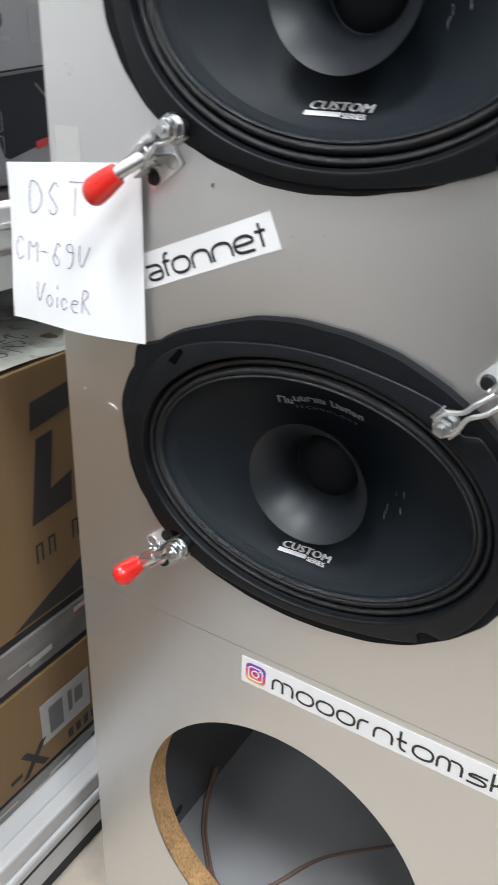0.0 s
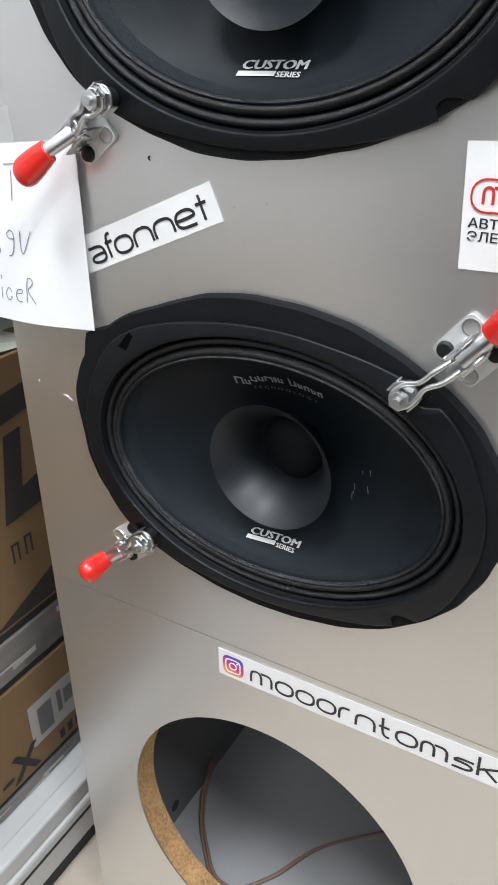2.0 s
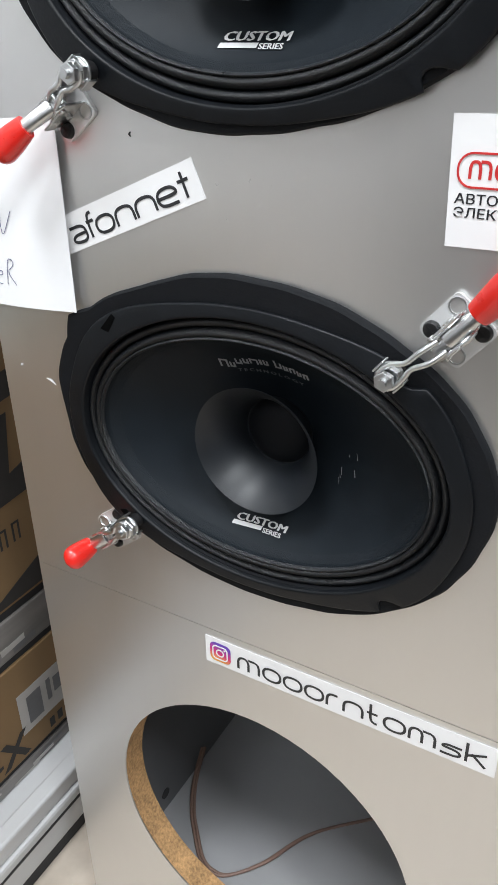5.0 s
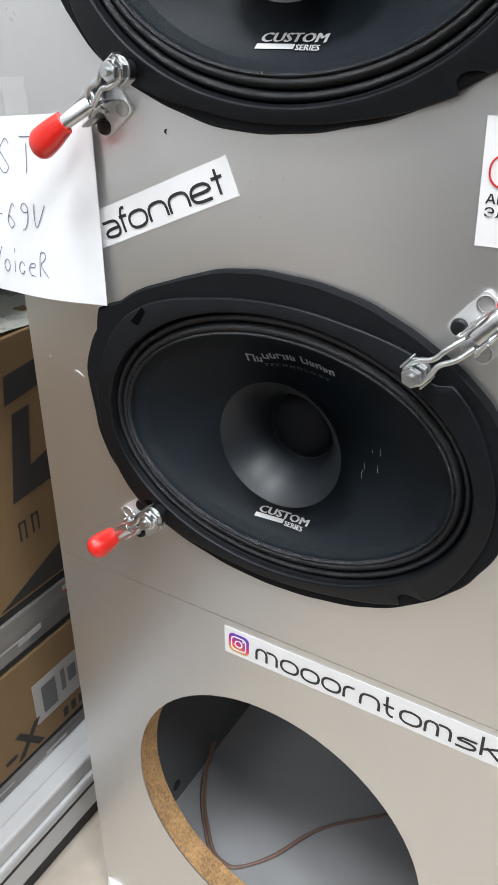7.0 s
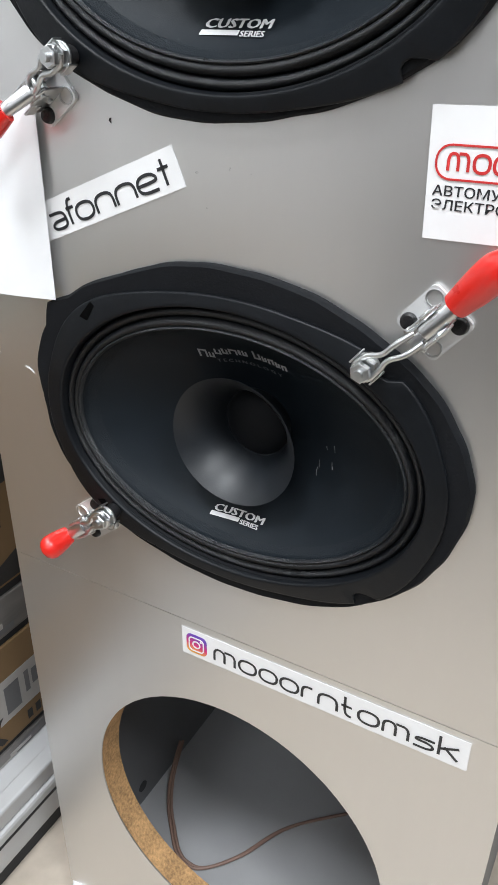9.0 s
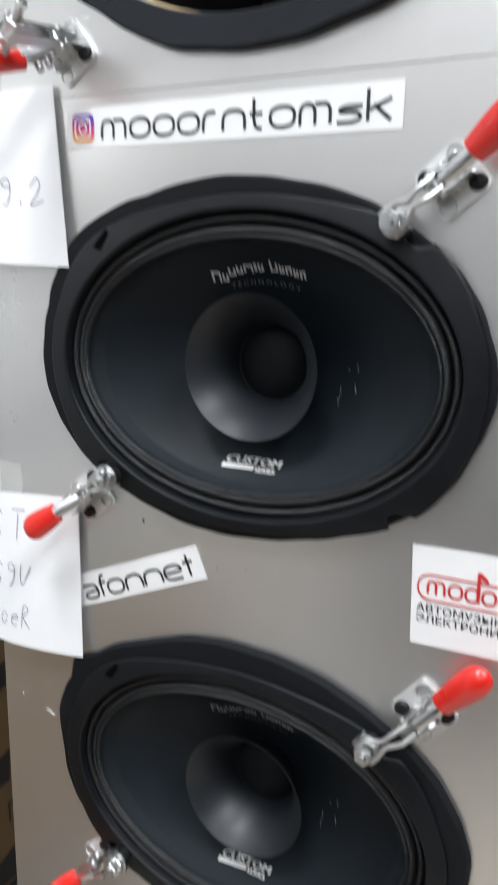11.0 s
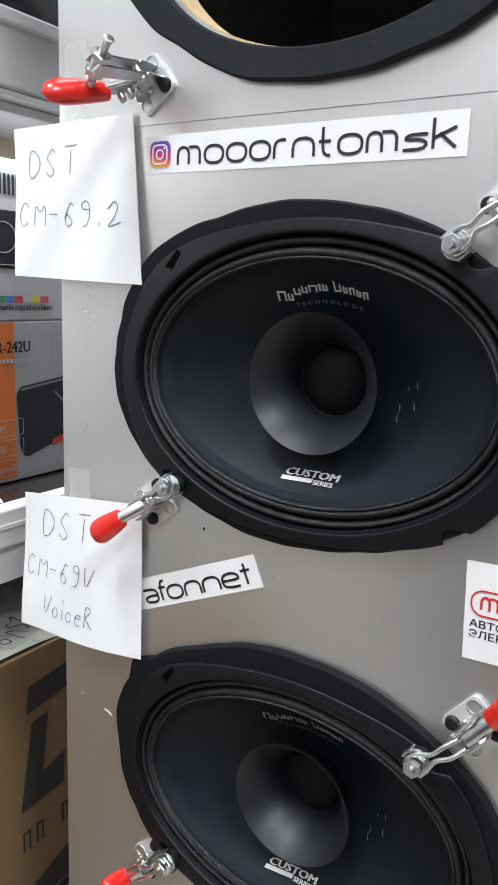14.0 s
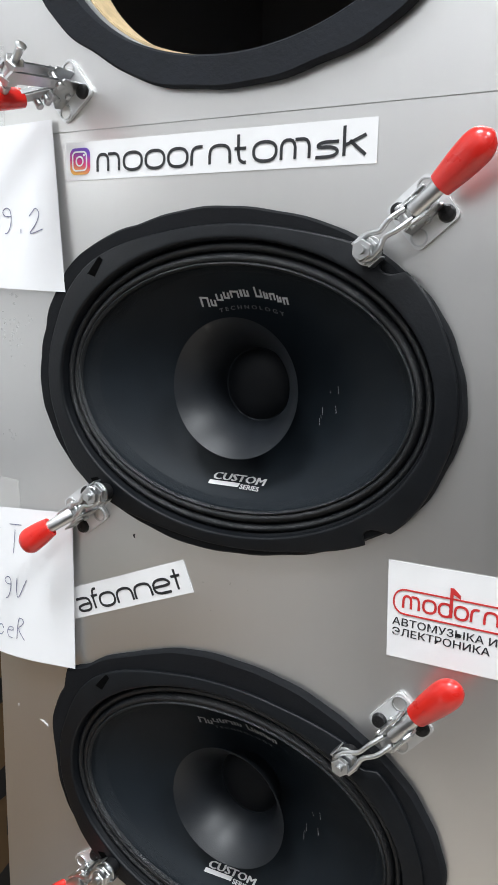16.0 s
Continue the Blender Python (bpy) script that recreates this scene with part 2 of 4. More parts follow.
# Strokes on a 4 x 6 grid: pairs of digits are points, "|" lifts the pen.
GLYPHS = {
    "D": "06 00 20 42 44 26 06", "S": "35 26 15 04 13 22 31 20 10 01", "T": "06 26 46|25 23 20", "C": "35 26 16 04 02 10 20 31",
    "M": "00 06 23 46 40", "-": "03 33", "6": "35 26 14 02 10 20 31 22 13 02", "9": "34 24 14 05 16 26 35 32 20 10", ".": "10 11",
    "2": "04 15 26 35 34 22 00 10 41", "V": "06 03 10 34 46", "o": "13 02 01 10 20 31 32 23 13", "i": "13 10|15 16", "c": "32 23 13 02 01 10 20 31",
    "e": "02 32 33 23 13 02 01 10 30", "R": "00 06 26 35 24 03 40",
    "a": "04 34 43 40 10 01 12 42", "f": "10 14 26 46|04 44", "ee": "02 42 43 34 14 03 01 10 40", "t": "20 26|04 44",
    "ring": "10 01 03 14 34 43 41 30 10", "arch": "00 03 14 34 43 40", "twin": "00 04 24 20|24 44 40", "hook": "00 03 14 34", "stem": "16 11 20 30|03 33", "slash": "00 06|44 02|13 40", "bend": "43 33 13 02 32 41 30 00",
}


def strokes(runs, width, height, pen, slant=0.0, gap=0.3, soft=True):
    """Pen strokes for a row of glyphs as one flat mesh in the xy plane, starting at the origin; runs: (glyph, relative width)."""
    bm, x = bmesh.new(), 0.0
    for glyph, wide in runs:
        w = width * wide
        for line in GLYPHS.get(glyph, "").split("|"):
            pts = [Vector((x + int(q[0]) / 4 * w + slant * int(q[1]) / 6 * height, int(q[1]) / 6 * height, 0)) for q in line.split()]
            if len(pts) < 2:
                continue
            if soft:
                looped = (pts[0] - pts[-1]).length < 1e-9
                for _ in range(2):
                    fine = [] if looped else [pts[0]]
                    for a, b in zip(pts, pts[1:]):
                        fine += [a.lerp(b, 0.25), a.lerp(b, 0.75)]
                    pts = fine + [fine[0] if looped else pts[-1]]
            rows = []
            for i, p in enumerate(pts):
                d = (pts[min(i + 1, len(pts) - 1)] - pts[max(i - 1, 0)])
                d = Vector((-d.y, d.x, 0)).normalized() * pen / 2 if d.length else Vector((pen / 2, 0, 0))
                rows.append((bm.verts.new(p + d), bm.verts.new(p - d)))
            for a, b in zip(rows, rows[1:]):
                bm.faces.new((a[0], a[1], b[1], b[0]))
        x += w * (1 + gap)
    return bm


def lettering(name, body, size, material, parent, m, thick=0.0, wide=1.0, label="", bold=0.0):
    """Words in the built-in font as a mesh part."""
    cu = bpy.data.curves.new(name, "FONT")
    cu.body, cu.size, cu.resolution_u, cu.extrude = body, size, 2, 0.00005
    cu.offset = thick
    ob = bpy.data.objects.new(name, cu)
    me = bpy.data.meshes.new_from_object(ob)
    bpy.data.objects.remove(ob)
    me.transform(m @ Matrix.Diagonal((wide, 1, 1, 1)))
    if bold:
        bm = bmesh.new()
        bm.from_mesh(me)
        for v in bmesh.ops.duplicate(bm, geom=bm.verts[:] + bm.edges[:] + bm.faces[:])["geom"]:
            if isinstance(v, bmesh.types.BMVert):
                v.co += (m.to_3x3() @ Vector((bold, bold * 0.25, 0.00012)))
        bm.to_mesh(me)
        bm.free()
    me.materials.clear()
    me.materials.append(material)
    out = new(name, me)
    out.parent = parent
    if label:
        out["label"] = label
    return out


FRONT = Matrix.Rotation(radians(90), 4, "X")  # a flat xy thing stood up on the panel, facing the room
SIDE = Matrix.Rotation(radians(90), 4, "Z") @ FRONT  # the same on the cartons' faces, which look along +x


def flat(points, thick=0.0003):
    """A flat piece in the xy plane with a little thickness."""
    bm = bmesh.new()
    top = [bm.verts.new((x, y, thick)) for x, y in points]
    low = [bm.verts.new((x, y, 0)) for x, y in points]
    bm.faces.new(top)
    bm.faces.new(low[::-1])
    n = len(points)
    for i in range(n):
        bm.faces.new((top[i], low[i], low[(i + 1) % n], top[(i + 1) % n]))
    return bm


def rounded(w, h, r, x=0.0, y=0.0, n=6):
    pts = []
    for cx, cy, a0 in ((w - r, h - r, 0), (r, h - r, 90), (r, r, 180), (w - r, r, 270)):
        for i in range(n + 1):
            a = radians(a0 + 90 * i / n)
            pts.append((x + cx + r * math.cos(a), y + cy + r * math.sin(a)))
    return pts


def band(outer, inner, z0=0.0, z1=0.0003):
    """A flat ring between two outlines of equally many points."""
    rings = [[(x, y, z0) for x, y in outer], [(x, y, z1) for x, y in outer], [(x, y, z1) for x, y in inner], [(x, y, z0) for x, y in inner]]
    return loft(rings, closed=True)


# ---- the room ----
def plank(name, x0, x1, y0, y1, z0, z1, mat, label, category):
    return tagged(part(name, box(x0, x1, y0, y1, z0, z1), mat), label, category, kind="structure")


plank("floor", -1.3, 3.0, -3.6, 1.2, -0.1, 0.0, FLOOR, "worn beige-grey speckled shop floor", "floor")
plank("wall_north", -1.3, 3.0, 1.0, 1.2, 0, 2.8, WALL, "plain light grey painted shop wall", "wall")
plank("wall_west", -1.3, -1.1, -3.6, 1.0, 0, 2.8, WALL, "plain light grey painted wall behind the shelves", "wall")
# Unseen east and south walls: dark and light areas set to shape the panel's reflection.
plank("wall_east", 2.8, 3.0, -3.6, 1.0, 0, 2.8, WALL_DARK, "unseen shop wall, kept dark for the reflections", "wall")
plank("wall_south", -1.1, 2.8, -3.6, -3.4, 1.15, 2.8, WALL, "unseen upper shop wall, kept light for the panel's reflection", "wall")
plank("wall_south_dark", -1.1, 2.8, -3.6, -3.4, 0, 1.15, WALL_DARK, "unseen lower shop wall, kept dark for the panel's reflection", "wall")
# Added out of view: a low dark board that the aluminium mirrors as a dark band.
plank("reflection_blocker", -0.30, 1.6, -1.06, -1.0, 0, 0.62, REFLECTION_DARK, "unseen low dark board, added to darken the panel's reflection", "wall")
plank("ceiling", -1.3, 3.0, -3.6, 1.2, 2.8, 2.9, CEIL, "plain white shop ceiling", "ceiling")


def ceiling_light(x, y, watts):
    lamp = empty("ceiling_light", pose(x, y, 2.8), "flat white square ceiling light panel", "light", "ceiling lights")
    part("frame", band(rounded(0.64, 0.64, 0.01, -0.32, -0.32), rounded(0.60, 0.60, 0.01, -0.30, -0.30), -0.03, 0.0), WHITE_METAL, lamp)
    data = bpy.data.lights.new("panel_light", "AREA")
    data.shape, data.size, data.size_y, data.energy, data.color = "RECTANGLE", 0.6, 0.6, watts, LAMP_TINT
    glow = new("panel_light", data)
    glow.matrix_basis = pose(0, 0, -0.012)
    glow.parent = lamp


for lx, ly, watts in LAMPS:
    ceiling_light(lx, ly, watts)


# ---- the display stand ----
X0, X1, TOP = -0.175, 0.178, 1.30
BASE = 0.035
HOLES = [(0.0024, 0.2335, 0.1195, 0.1270), (0.0025, 0.5625, 0.1075, 0.0745), (0.0025, 0.8135, 0.1075, 0.0745), (0.004, 1.056, 0.1085, 0.0785)]
SEAMS = (0.4270, 0.9500)

stand = empty("display_stand", pose(0, 0, 0), "tall speaker display stand clad in brushed aluminium sheet", "display stand")
sheets = [(BASE, SEAMS[0], HOLES[:1]), (SEAMS[0], SEAMS[1], HOLES[1:3]), (SEAMS[1], TOP, HOLES[3:])]
for i, (lo, hi, cuts) in enumerate(sheets):
    bm = sheet_with_holes(X0, X1, lo + 0.0003, hi - 0.0003, 0.0, 0.0010, cuts)
    part("cladding_sheet", bm, ALU, stand, "brushed aluminium cladding sheet with fine scratches")
part("front_board", sheet_with_holes(X0 + 0.002, X1 - 0.002, BASE, TOP, 0.0010, 0.022, HOLES), MDF, stand, "raw chipboard front with cut speaker holes")
for z in SEAMS:
    part("seam_strip", box(X0 + 0.001, X1 - 0.001, 0.0006, 0.00098, z - 0.00028, z + 0.00028), ALU_EDGE, stand, "thin joint between two sheets")
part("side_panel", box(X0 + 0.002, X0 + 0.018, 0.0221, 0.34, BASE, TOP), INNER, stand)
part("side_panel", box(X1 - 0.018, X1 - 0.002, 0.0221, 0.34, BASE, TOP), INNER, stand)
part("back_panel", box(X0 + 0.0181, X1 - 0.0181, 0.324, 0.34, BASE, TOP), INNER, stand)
part("bottom_panel", box(X0 + 0.0181, X1 - 0.0181, 0.0221, 0.3239, BASE, BASE + 0.018), INNER_FLOOR, stand, "grey inside floor of the stand, painted lighter as if lit")
part("top_panel", box(X0 + 0.0181, X1 - 0.0181, 0.0221, 0.3239, TOP - 0.018, TOP), INNER, stand)
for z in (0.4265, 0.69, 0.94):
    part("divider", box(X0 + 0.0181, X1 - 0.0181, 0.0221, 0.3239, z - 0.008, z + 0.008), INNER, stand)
for fx in (X0 + 0.012, X1 - 0.012):
    for fy in (0.012, 0.32):
        part("foot", cyl(0.02, 0.0349, pose(fx, fy, 0.0175), 24, 0.016, 0.003), WHITE_METAL, stand, "white plastic foot", True)


def tube(points, r, n=8):
    """A round tube along points."""
    pts = [Vector(p) for p in points]
    rings = []
    for i, p in enumerate(pts):
        d = (pts[min(i + 1, len(pts) - 1)] - pts[max(i - 1, 0)]).normalized()
        u = d.orthogonal().normalized() if i == 0 else (rings_u - d * rings_u.dot(d)).normalized()
        rings_u = u
        v = d.cross(u)
        rings.append([p + r * (math.cos(2 * math.pi * k / n) * u + math.sin(2 * math.pi * k / n) * v) for k in range(n)])
    return loft(rings, cap=True)


def smooth_path(ctrl, steps=8):
    """Points on a smooth curve through the control points."""
    c = [Vector(p) for p in ctrl]
    c = [c[0]] + c + [c[-1]]
    out = []
    for a, b, d, e in zip(c, c[1:], c[2:], c[3:]):
        for i in range(steps):
            t = i / steps
            out.append(0.5 * ((2 * b) + (d - a) * t + (2 * a - 5 * b + 4 * d - e) * t * t + (3 * b - a - 3 * d + e) * t ** 3))
    return out + [c[-1]]


WIRE = shader("brown_wire", (0.22, 0.14, 0.11), 0.5, 0, 0.1, 60)
part("cable_hole", cyl(0.006, 0.0006, pose(-0.1567, 0.094, 0.075, 0, 90), 18), DARK, stand, "small dark cable hole")
WIRE_RUN = [(-0.1550, 0.160, 0.0750), (-0.146, 0.128, 0.0610), (-0.131, 0.101, 0.0556), (-0.113, 0.080, 0.0552), (-0.096, 0.063, 0.0552), (-0.081, 0.057, 0.0552), (-0.064, 0.061, 0.0552), (-0.040, 0.089, 0.0552), (-0.012, 0.140, 0.0552), (0.05, 0.20, 0.0552), (0.12, 0.28, 0.0552)]
strands = tube(smooth_path(WIRE_RUN), 0.0016)
merge(strands, tube(smooth_path([(x + 0.0022, y + 0.0022, z) for x, y, z in WIRE_RUN]), 0.0016))
wire = part("speaker_wire", strands, WIRE, None, "", True)
tagged(wire, "thin brown two-strand speaker wire lying loose inside the stand", "wire")


# ---- the loudspeakers ----
def tabs(t):
    """The frame's outline: four mounting ears on the diagonals, two of them with an open notch."""
    k = 1.0
    for q in (46, 134, 226, 314):
        d = abs((math.degrees(t) - q + 180) % 360 - 180)
        k += 0.046 * (0.5 + 0.5 * math.cos(math.pi * min(d / 30, 1.0)))
    for q in (47.0, 312.5):
        d = abs((math.degrees(t) - q + 180) % 360 - 180)
        if d < 3.1:
            k -= 0.066 * math.sqrt(1 - (d / 3.1) ** 2)
    return k


def gasket(seed, cx, cz, a, b, edge):
    """The foam ring that each speaker sits on, cut by hand."""
    rng = random.Random(seed)
    ph = [rng.uniform(0, 6.28) for _ in range(4)]

    def wobble(t):
        k = 1 + 0.006 * math.sin(3 * t + ph[0]) + 0.004 * math.sin(5 * t + ph[1]) + 0.003 * math.sin(11 * t + ph[2]) + 0.0016 * math.sin(29 * t + ph[3])
        for q, amp, wid in edge:
            d = abs((math.degrees(t) - q + 180) % 360 - 180)
            k += amp * max(0.0, 1 - d / wid) if amp > 0.05 else amp * max(0.0, 1 - (d / wid) ** 2)
        return k

    f, n = FOAM_FRONT, 200
    rings = [oval(a, b, 0.0, n, 0, 0, wobble), oval(a, b, -f + 0.0016, n, 0, 0, wobble), oval(a - 0.0012, b - 0.0012, -f, n, 0, 0, wobble),
             oval(0.1140, 0.0795, -f, n), oval(0.1132, 0.0787, -f + 0.002, n), oval(0.1132, 0.0787, 0.0, n)]
    ob = part("foam_gasket", loft(rings, closed=True), FOAM, None, "", True)
    auto_smooth(ob, 50)
    ob.matrix_basis = pose(cx, 0, cz)
    return tagged(ob, "hand-cut black foam gasket ring on the aluminium panel", "gasket", "foam gaskets")


FOAM_FRONT = 0.0052
CONE_A, CONE_B, CONE_IN, CONE_RIM, CONE_DEEP = 0.1003, 0.0658, 0.0195, 0.0030, 0.0340


def cone_at(u):
    """Half-widths and depth of the cone from its rim (0) to its neck (1)."""
    return CONE_A + (CONE_IN - CONE_A) * u, CONE_B + (CONE_IN - CONE_B) * u, CONE_RIM + CONE_DEEP * u ** 0.68


def loudspeaker(cx, cz):
    sp = empty("loudspeaker", pose(cx, -FOAM_FRONT, cz), "black oval coaxial car loudspeaker clamped to the stand", "loudspeaker", "oval loudspeakers")
    n = 240
    # pressed steel frame: wide flat flange with ears, rolled edge and a short step in to the surround
    A, B, P = 0.1208, 0.0842, 2.1
    rings = [oval(A, B, -0.0002, n, 0, 0, tabs, P), oval(A + 0.0003, B + 0.0003, -0.0012, n, 0, 0, tabs, P), oval(A, B, -0.0021, n, 0, 0, tabs, P), oval(A - 0.0008, B - 0.0008, -0.0025, n, 0, 0, tabs, P),
             oval(0.1128, 0.0797, -0.0025, n), oval(0.1116, 0.0785, -0.0029, n), oval(0.1106, 0.0776, -0.0026, n), oval(0.1101, 0.0771, -0.0014, n), oval(0.1095, 0.0765, 0.0050, n), oval(0.1080, 0.0745, 0.0065, n)]
    part("frame", loft(rings), STEEL_BLACK, sp, "black pressed steel frame with mounting ears", True)
    part("basket", loft([oval(0.1045, 0.0715, 0.009, 48), oval(0.094, 0.064, 0.05, 48), oval(0.052, 0.052, 0.080, 48), oval(0.046, 0.046, 0.10, 48)], cap=False), STEEL_BLACK, sp, "", True)
    part("magnet", cyl(0.05, 0.03, pose(0, 0.115, 0, 90), 40, None, 0.002), STEEL_BLACK, sp)
    # slots in the other two ears: flat patches with the recess's shade as colour
    for sz in (1, -1):
        slot = flat([(-0.0032, -0.0058), (0.0022, -0.0050), (0.0036, 0.0056), (0.0006, 0.0064)], 0.0005)
        if sz < 0:
            bmesh.ops.scale(slot, vec=(1, -1, 1), verts=slot.verts)
        bmesh.ops.transform(slot, matrix=Matrix.Translation((-0.0845, -0.0022, 0.0628 * sz)) @ FRONT @ pose(0, 0, 0, 0, 0, -24 * sz), verts=slot.verts)
        part("mounting_slot", slot, HOLE_BLACK, sp, "mounting slot painted as a flat black patch")
    # two-roll cloth surround
    roll = []
    for i in range(41):
        u = i / 40
        a, b = 0.1097 + (CONE_A - 0.0004 - 0.1097) * u, 0.0767 + (CONE_B - 0.0004 - 0.0767) * u
        h = abs(math.sin(2 * math.pi * u)) ** 0.6 * 0.0040 * (1.0 if u < 0.5 else 0.9)
        roll.append(oval(a, b, 0.0052 - 0.0016 * u - h, n))
    part("surround", loft(roll), RUBBER, sp, "ribbed black cloth surround", True)
    # cone, its stiffened edge band with a thin raised lip where it meets the surround
    lip = [oval(CONE_A + 0.0003, CONE_B + 0.0003, CONE_RIM - 0.0010, n), oval(CONE_A - 0.0001, CONE_B - 0.0001, CONE_RIM - 0.0022, n), oval(CONE_A - 0.0007, CONE_B - 0.0007, CONE_RIM - 0.0025, n),
           oval(CONE_A - 0.0013, CONE_B - 0.0013, CONE_RIM - 0.0020, n), oval(CONE_A - 0.0018, CONE_B - 0.0018, CONE_RIM - 0.0004, n)]
    part("cone_lip", loft(lip), CONE_LIP, sp, "glossy raised lip round the cone", True)
    rows = [oval(CONE_A - 0.0015, CONE_B - 0.0015, CONE_RIM - 0.0002, n)]
    for i in range(7):
        a, b, y = cone_at(0.025 + 0.075 * i / 6)
        rows.append(oval(a, b, y - 0.0002 * (1 - i / 6), n))
    part("edge_band", loft(rows), CONE_EDGE, sp, "grainy stiffened edge band of the cone", True)
    rows = []
    for i in range(29):
        a, b, y = cone_at(0.0985 + 0.9015 * (i / 28) ** 1.3)
        rows.append(oval(a, b, y, n))
    part("cone", loft(rows), CONE, sp, "smooth black pressed paper cone", True)
    # flared inner cone and cap
    prof = [(r * 1.065, 0.0072 + (y - 0.0188) * 1.3) for r, y in ((0.0182, 0.0450), (0.0196, 0.041), (0.0240, 0.031), (0.0300, 0.0235), (0.0350, 0.0192), (0.0355, 0.0188), (0.0352, 0.0195), (0.0303, 0.0242), (0.0242, 0.032), (0.0198, 0.042))]
    part("whizzer_cone", loft([oval(r, r, y, 96) for r, y in prof]), HORN, sp, "flared satin black inner cone", True)
    cap_rows = [(r, y + 0.0005) for r, y in ((0.0214, 0.0376), (0.0190, 0.0352), (0.0160, 0.0332), (0.0118, 0.0315), (0.0065, 0.0304), (0.0008, 0.0300))]
    part("dust_cap", loft([oval(r, r, y, 40) for r, y in cap_rows], cap=True), CAP, sp, "domed black dust cap", True)

    # print on the cone, laid on its slope
    def on_cone(me, lift=0.0004):
        for v in me.vertices:
            x, z = v.co.x, v.co.y
            ax, bz = abs(x) + 1e-9, abs(z)
            lo, hi = 0.0, 1.0
            for _ in range(30):
                u = (lo + hi) / 2
                ca, cb, cy = cone_at(u)
                inside = math.hypot(ax / ca, bz / cb) < 1
                lo, hi = (u, hi) if inside else (lo, u)
            v.co = Vector((x, cy - lift - v.co.z, z))

    rng = random.Random(5)
    bars = bmesh.new()
    x = -0.0287
    for k, w in enumerate((5.2, 3.4, 4.2, 3.6, 5.4, 1.6, 3.2, 0, 4.4, 2.8, 3.6, 2.8, 3.4)):
        w *= 0.00096
        if not w:
            x += 0.003
            continue
        h = 0.0054 if k in (0, 8) else 0.0037
        arc = (0.0485 if cz > 0.7 else 0.0458) - 7.5 * x * x
        y0 = arc - (0.0018 if k == 1 else 0)
        for piece in ((x, y0, 0.0011, h), (x + w - 0.0011, y0, 0.0011, h * rng.uniform(0.75, 1)), (x, y0 + (h - 0.001) * rng.choice((0.0, 1.0)), w, 0.001)):
            for s in range(4):
                merge(bars, flat([(piece[0] + piece[2] * i / 1, piece[1] + piece[3] * j / 4) for i, j in ((0, s), (1, s), (1, s + 1), (0, s + 1))], 0.0001))
        x += w + 0.0008
    name_print = part("printed_mark", bars, PRINT_LOW if cz < 0.7 else PRINT, sp, "silver printed maker's mark")
    on_cone(name_print.data)
    tech = lettering("printed_word", "T E C H N O L O G Y", 0.0030, PRINT_DIM, sp, Matrix.Translation((-0.0190, 0.0420 if cz > 0.7 else 0.0400, 0)), 0.0, 1.42, "dim grey printed small word", 0.00025)
    for v in tech.data.vertices:
        v.co.y -= 7.5 * v.co.x ** 2
    on_cone(tech.data, 0.0008)
    on_cone(lettering("printed_word", "CUSTOM", 0.0050, PRINT, sp, Matrix.Translation((-0.0176, -0.0526, 0)) @ Matrix(((1, 0.25, 0, 0), (0, 1, 0, 0), (0, 0, 1, 0), (0, 0, 0, 1))), 0.0, 1.62, "white printed word", 0.00065).data, 0.0012)
    on_cone(lettering("printed_word", "SERIES", 0.0031, PRINT, sp, Matrix.Translation((0.0008, -0.0557, 0)), 0.0, 1.42, "white printed small word", 0.0003).data, 0.0009)
    on_cone(part("underline", flat([(-0.0190, -0.0553), (-0.0003, -0.0553), (0.0003, -0.0533), (-0.0184, -0.0533)], 0.0001), PRINT, sp).data)
    flecks = bmesh.new()
    for k in range(7):
        fx, fz, ln = 0.040 + 0.013 * rng.random(), -0.018 + 0.026 * rng.random(), 0.0012 + 0.003 * rng.random()
        merge(flecks, flat([(fx, fz), (fx + 0.00018, fz), (fx - 0.0004, fz + ln), (fx - 0.0006, fz + ln)], 0.0001))
    on_cone(part("dust_fleck", flecks, PRINT_LOW, sp, "pale dust flecks on the cone").data)
    return sp


gasket(3, -0.0012, 0.8156, 0.1270, 0.0908, ((85, 0.012, 40), (139, 0.040, 24), (139, 0.012, 7), (222, 0.012, 25), (315, 0.030, 26)))
gasket(8, 0.0046, 0.5668, 0.1292, 0.0942, ((70, 0.006, 40), (150, 0.040, 30), (146, 0.055, 7), (215, 0.012, 30), (300, 0.024, 34)))
loudspeaker(0.0028, 0.8137)
loudspeaker(0.0038, 0.5637)

# the felt ring round the empty upper hole
def felt_wobble(t):
    return 1 + 0.007 * math.sin(4 * t + 0.7) + 0.008 * math.sin(7 * t + 2.1) + 0.005 * math.sin(12 * t) + 0.003 * math.sin(23 * t + 1)


felt_rings = [oval(0.1285, 0.0930, -0.0002, 180, 0, 0, felt_wobble), oval(0.1290, 0.0935, -0.0055, 180, 0, 0, felt_wobble), oval(0.1278, 0.0923, -0.0070, 180, 0, 0, felt_wobble),
              oval(0.1110, 0.0792, -0.0070, 180), oval(0.1098, 0.0780, -0.0055, 180), oval(0.1098, 0.0780, -0.0002, 180)]
felt = part("felt_ring", loft(felt_rings, closed=True), FOAM_RING, None, "", True)
auto_smooth(felt, 50)
felt.matrix_basis = pose(0.002, 0, 1.056)
tagged(felt, "hand-cut dark felt ring round an empty speaker hole", "gasket")
edge_rings = [oval(0.1083, 0.0783, 0.0005, 96), oval(0.1083, 0.0783, 0.0225, 96), oval(0.107, 0.077, 0.0225, 96), oval(0.107, 0.077, 0.0005, 96)]
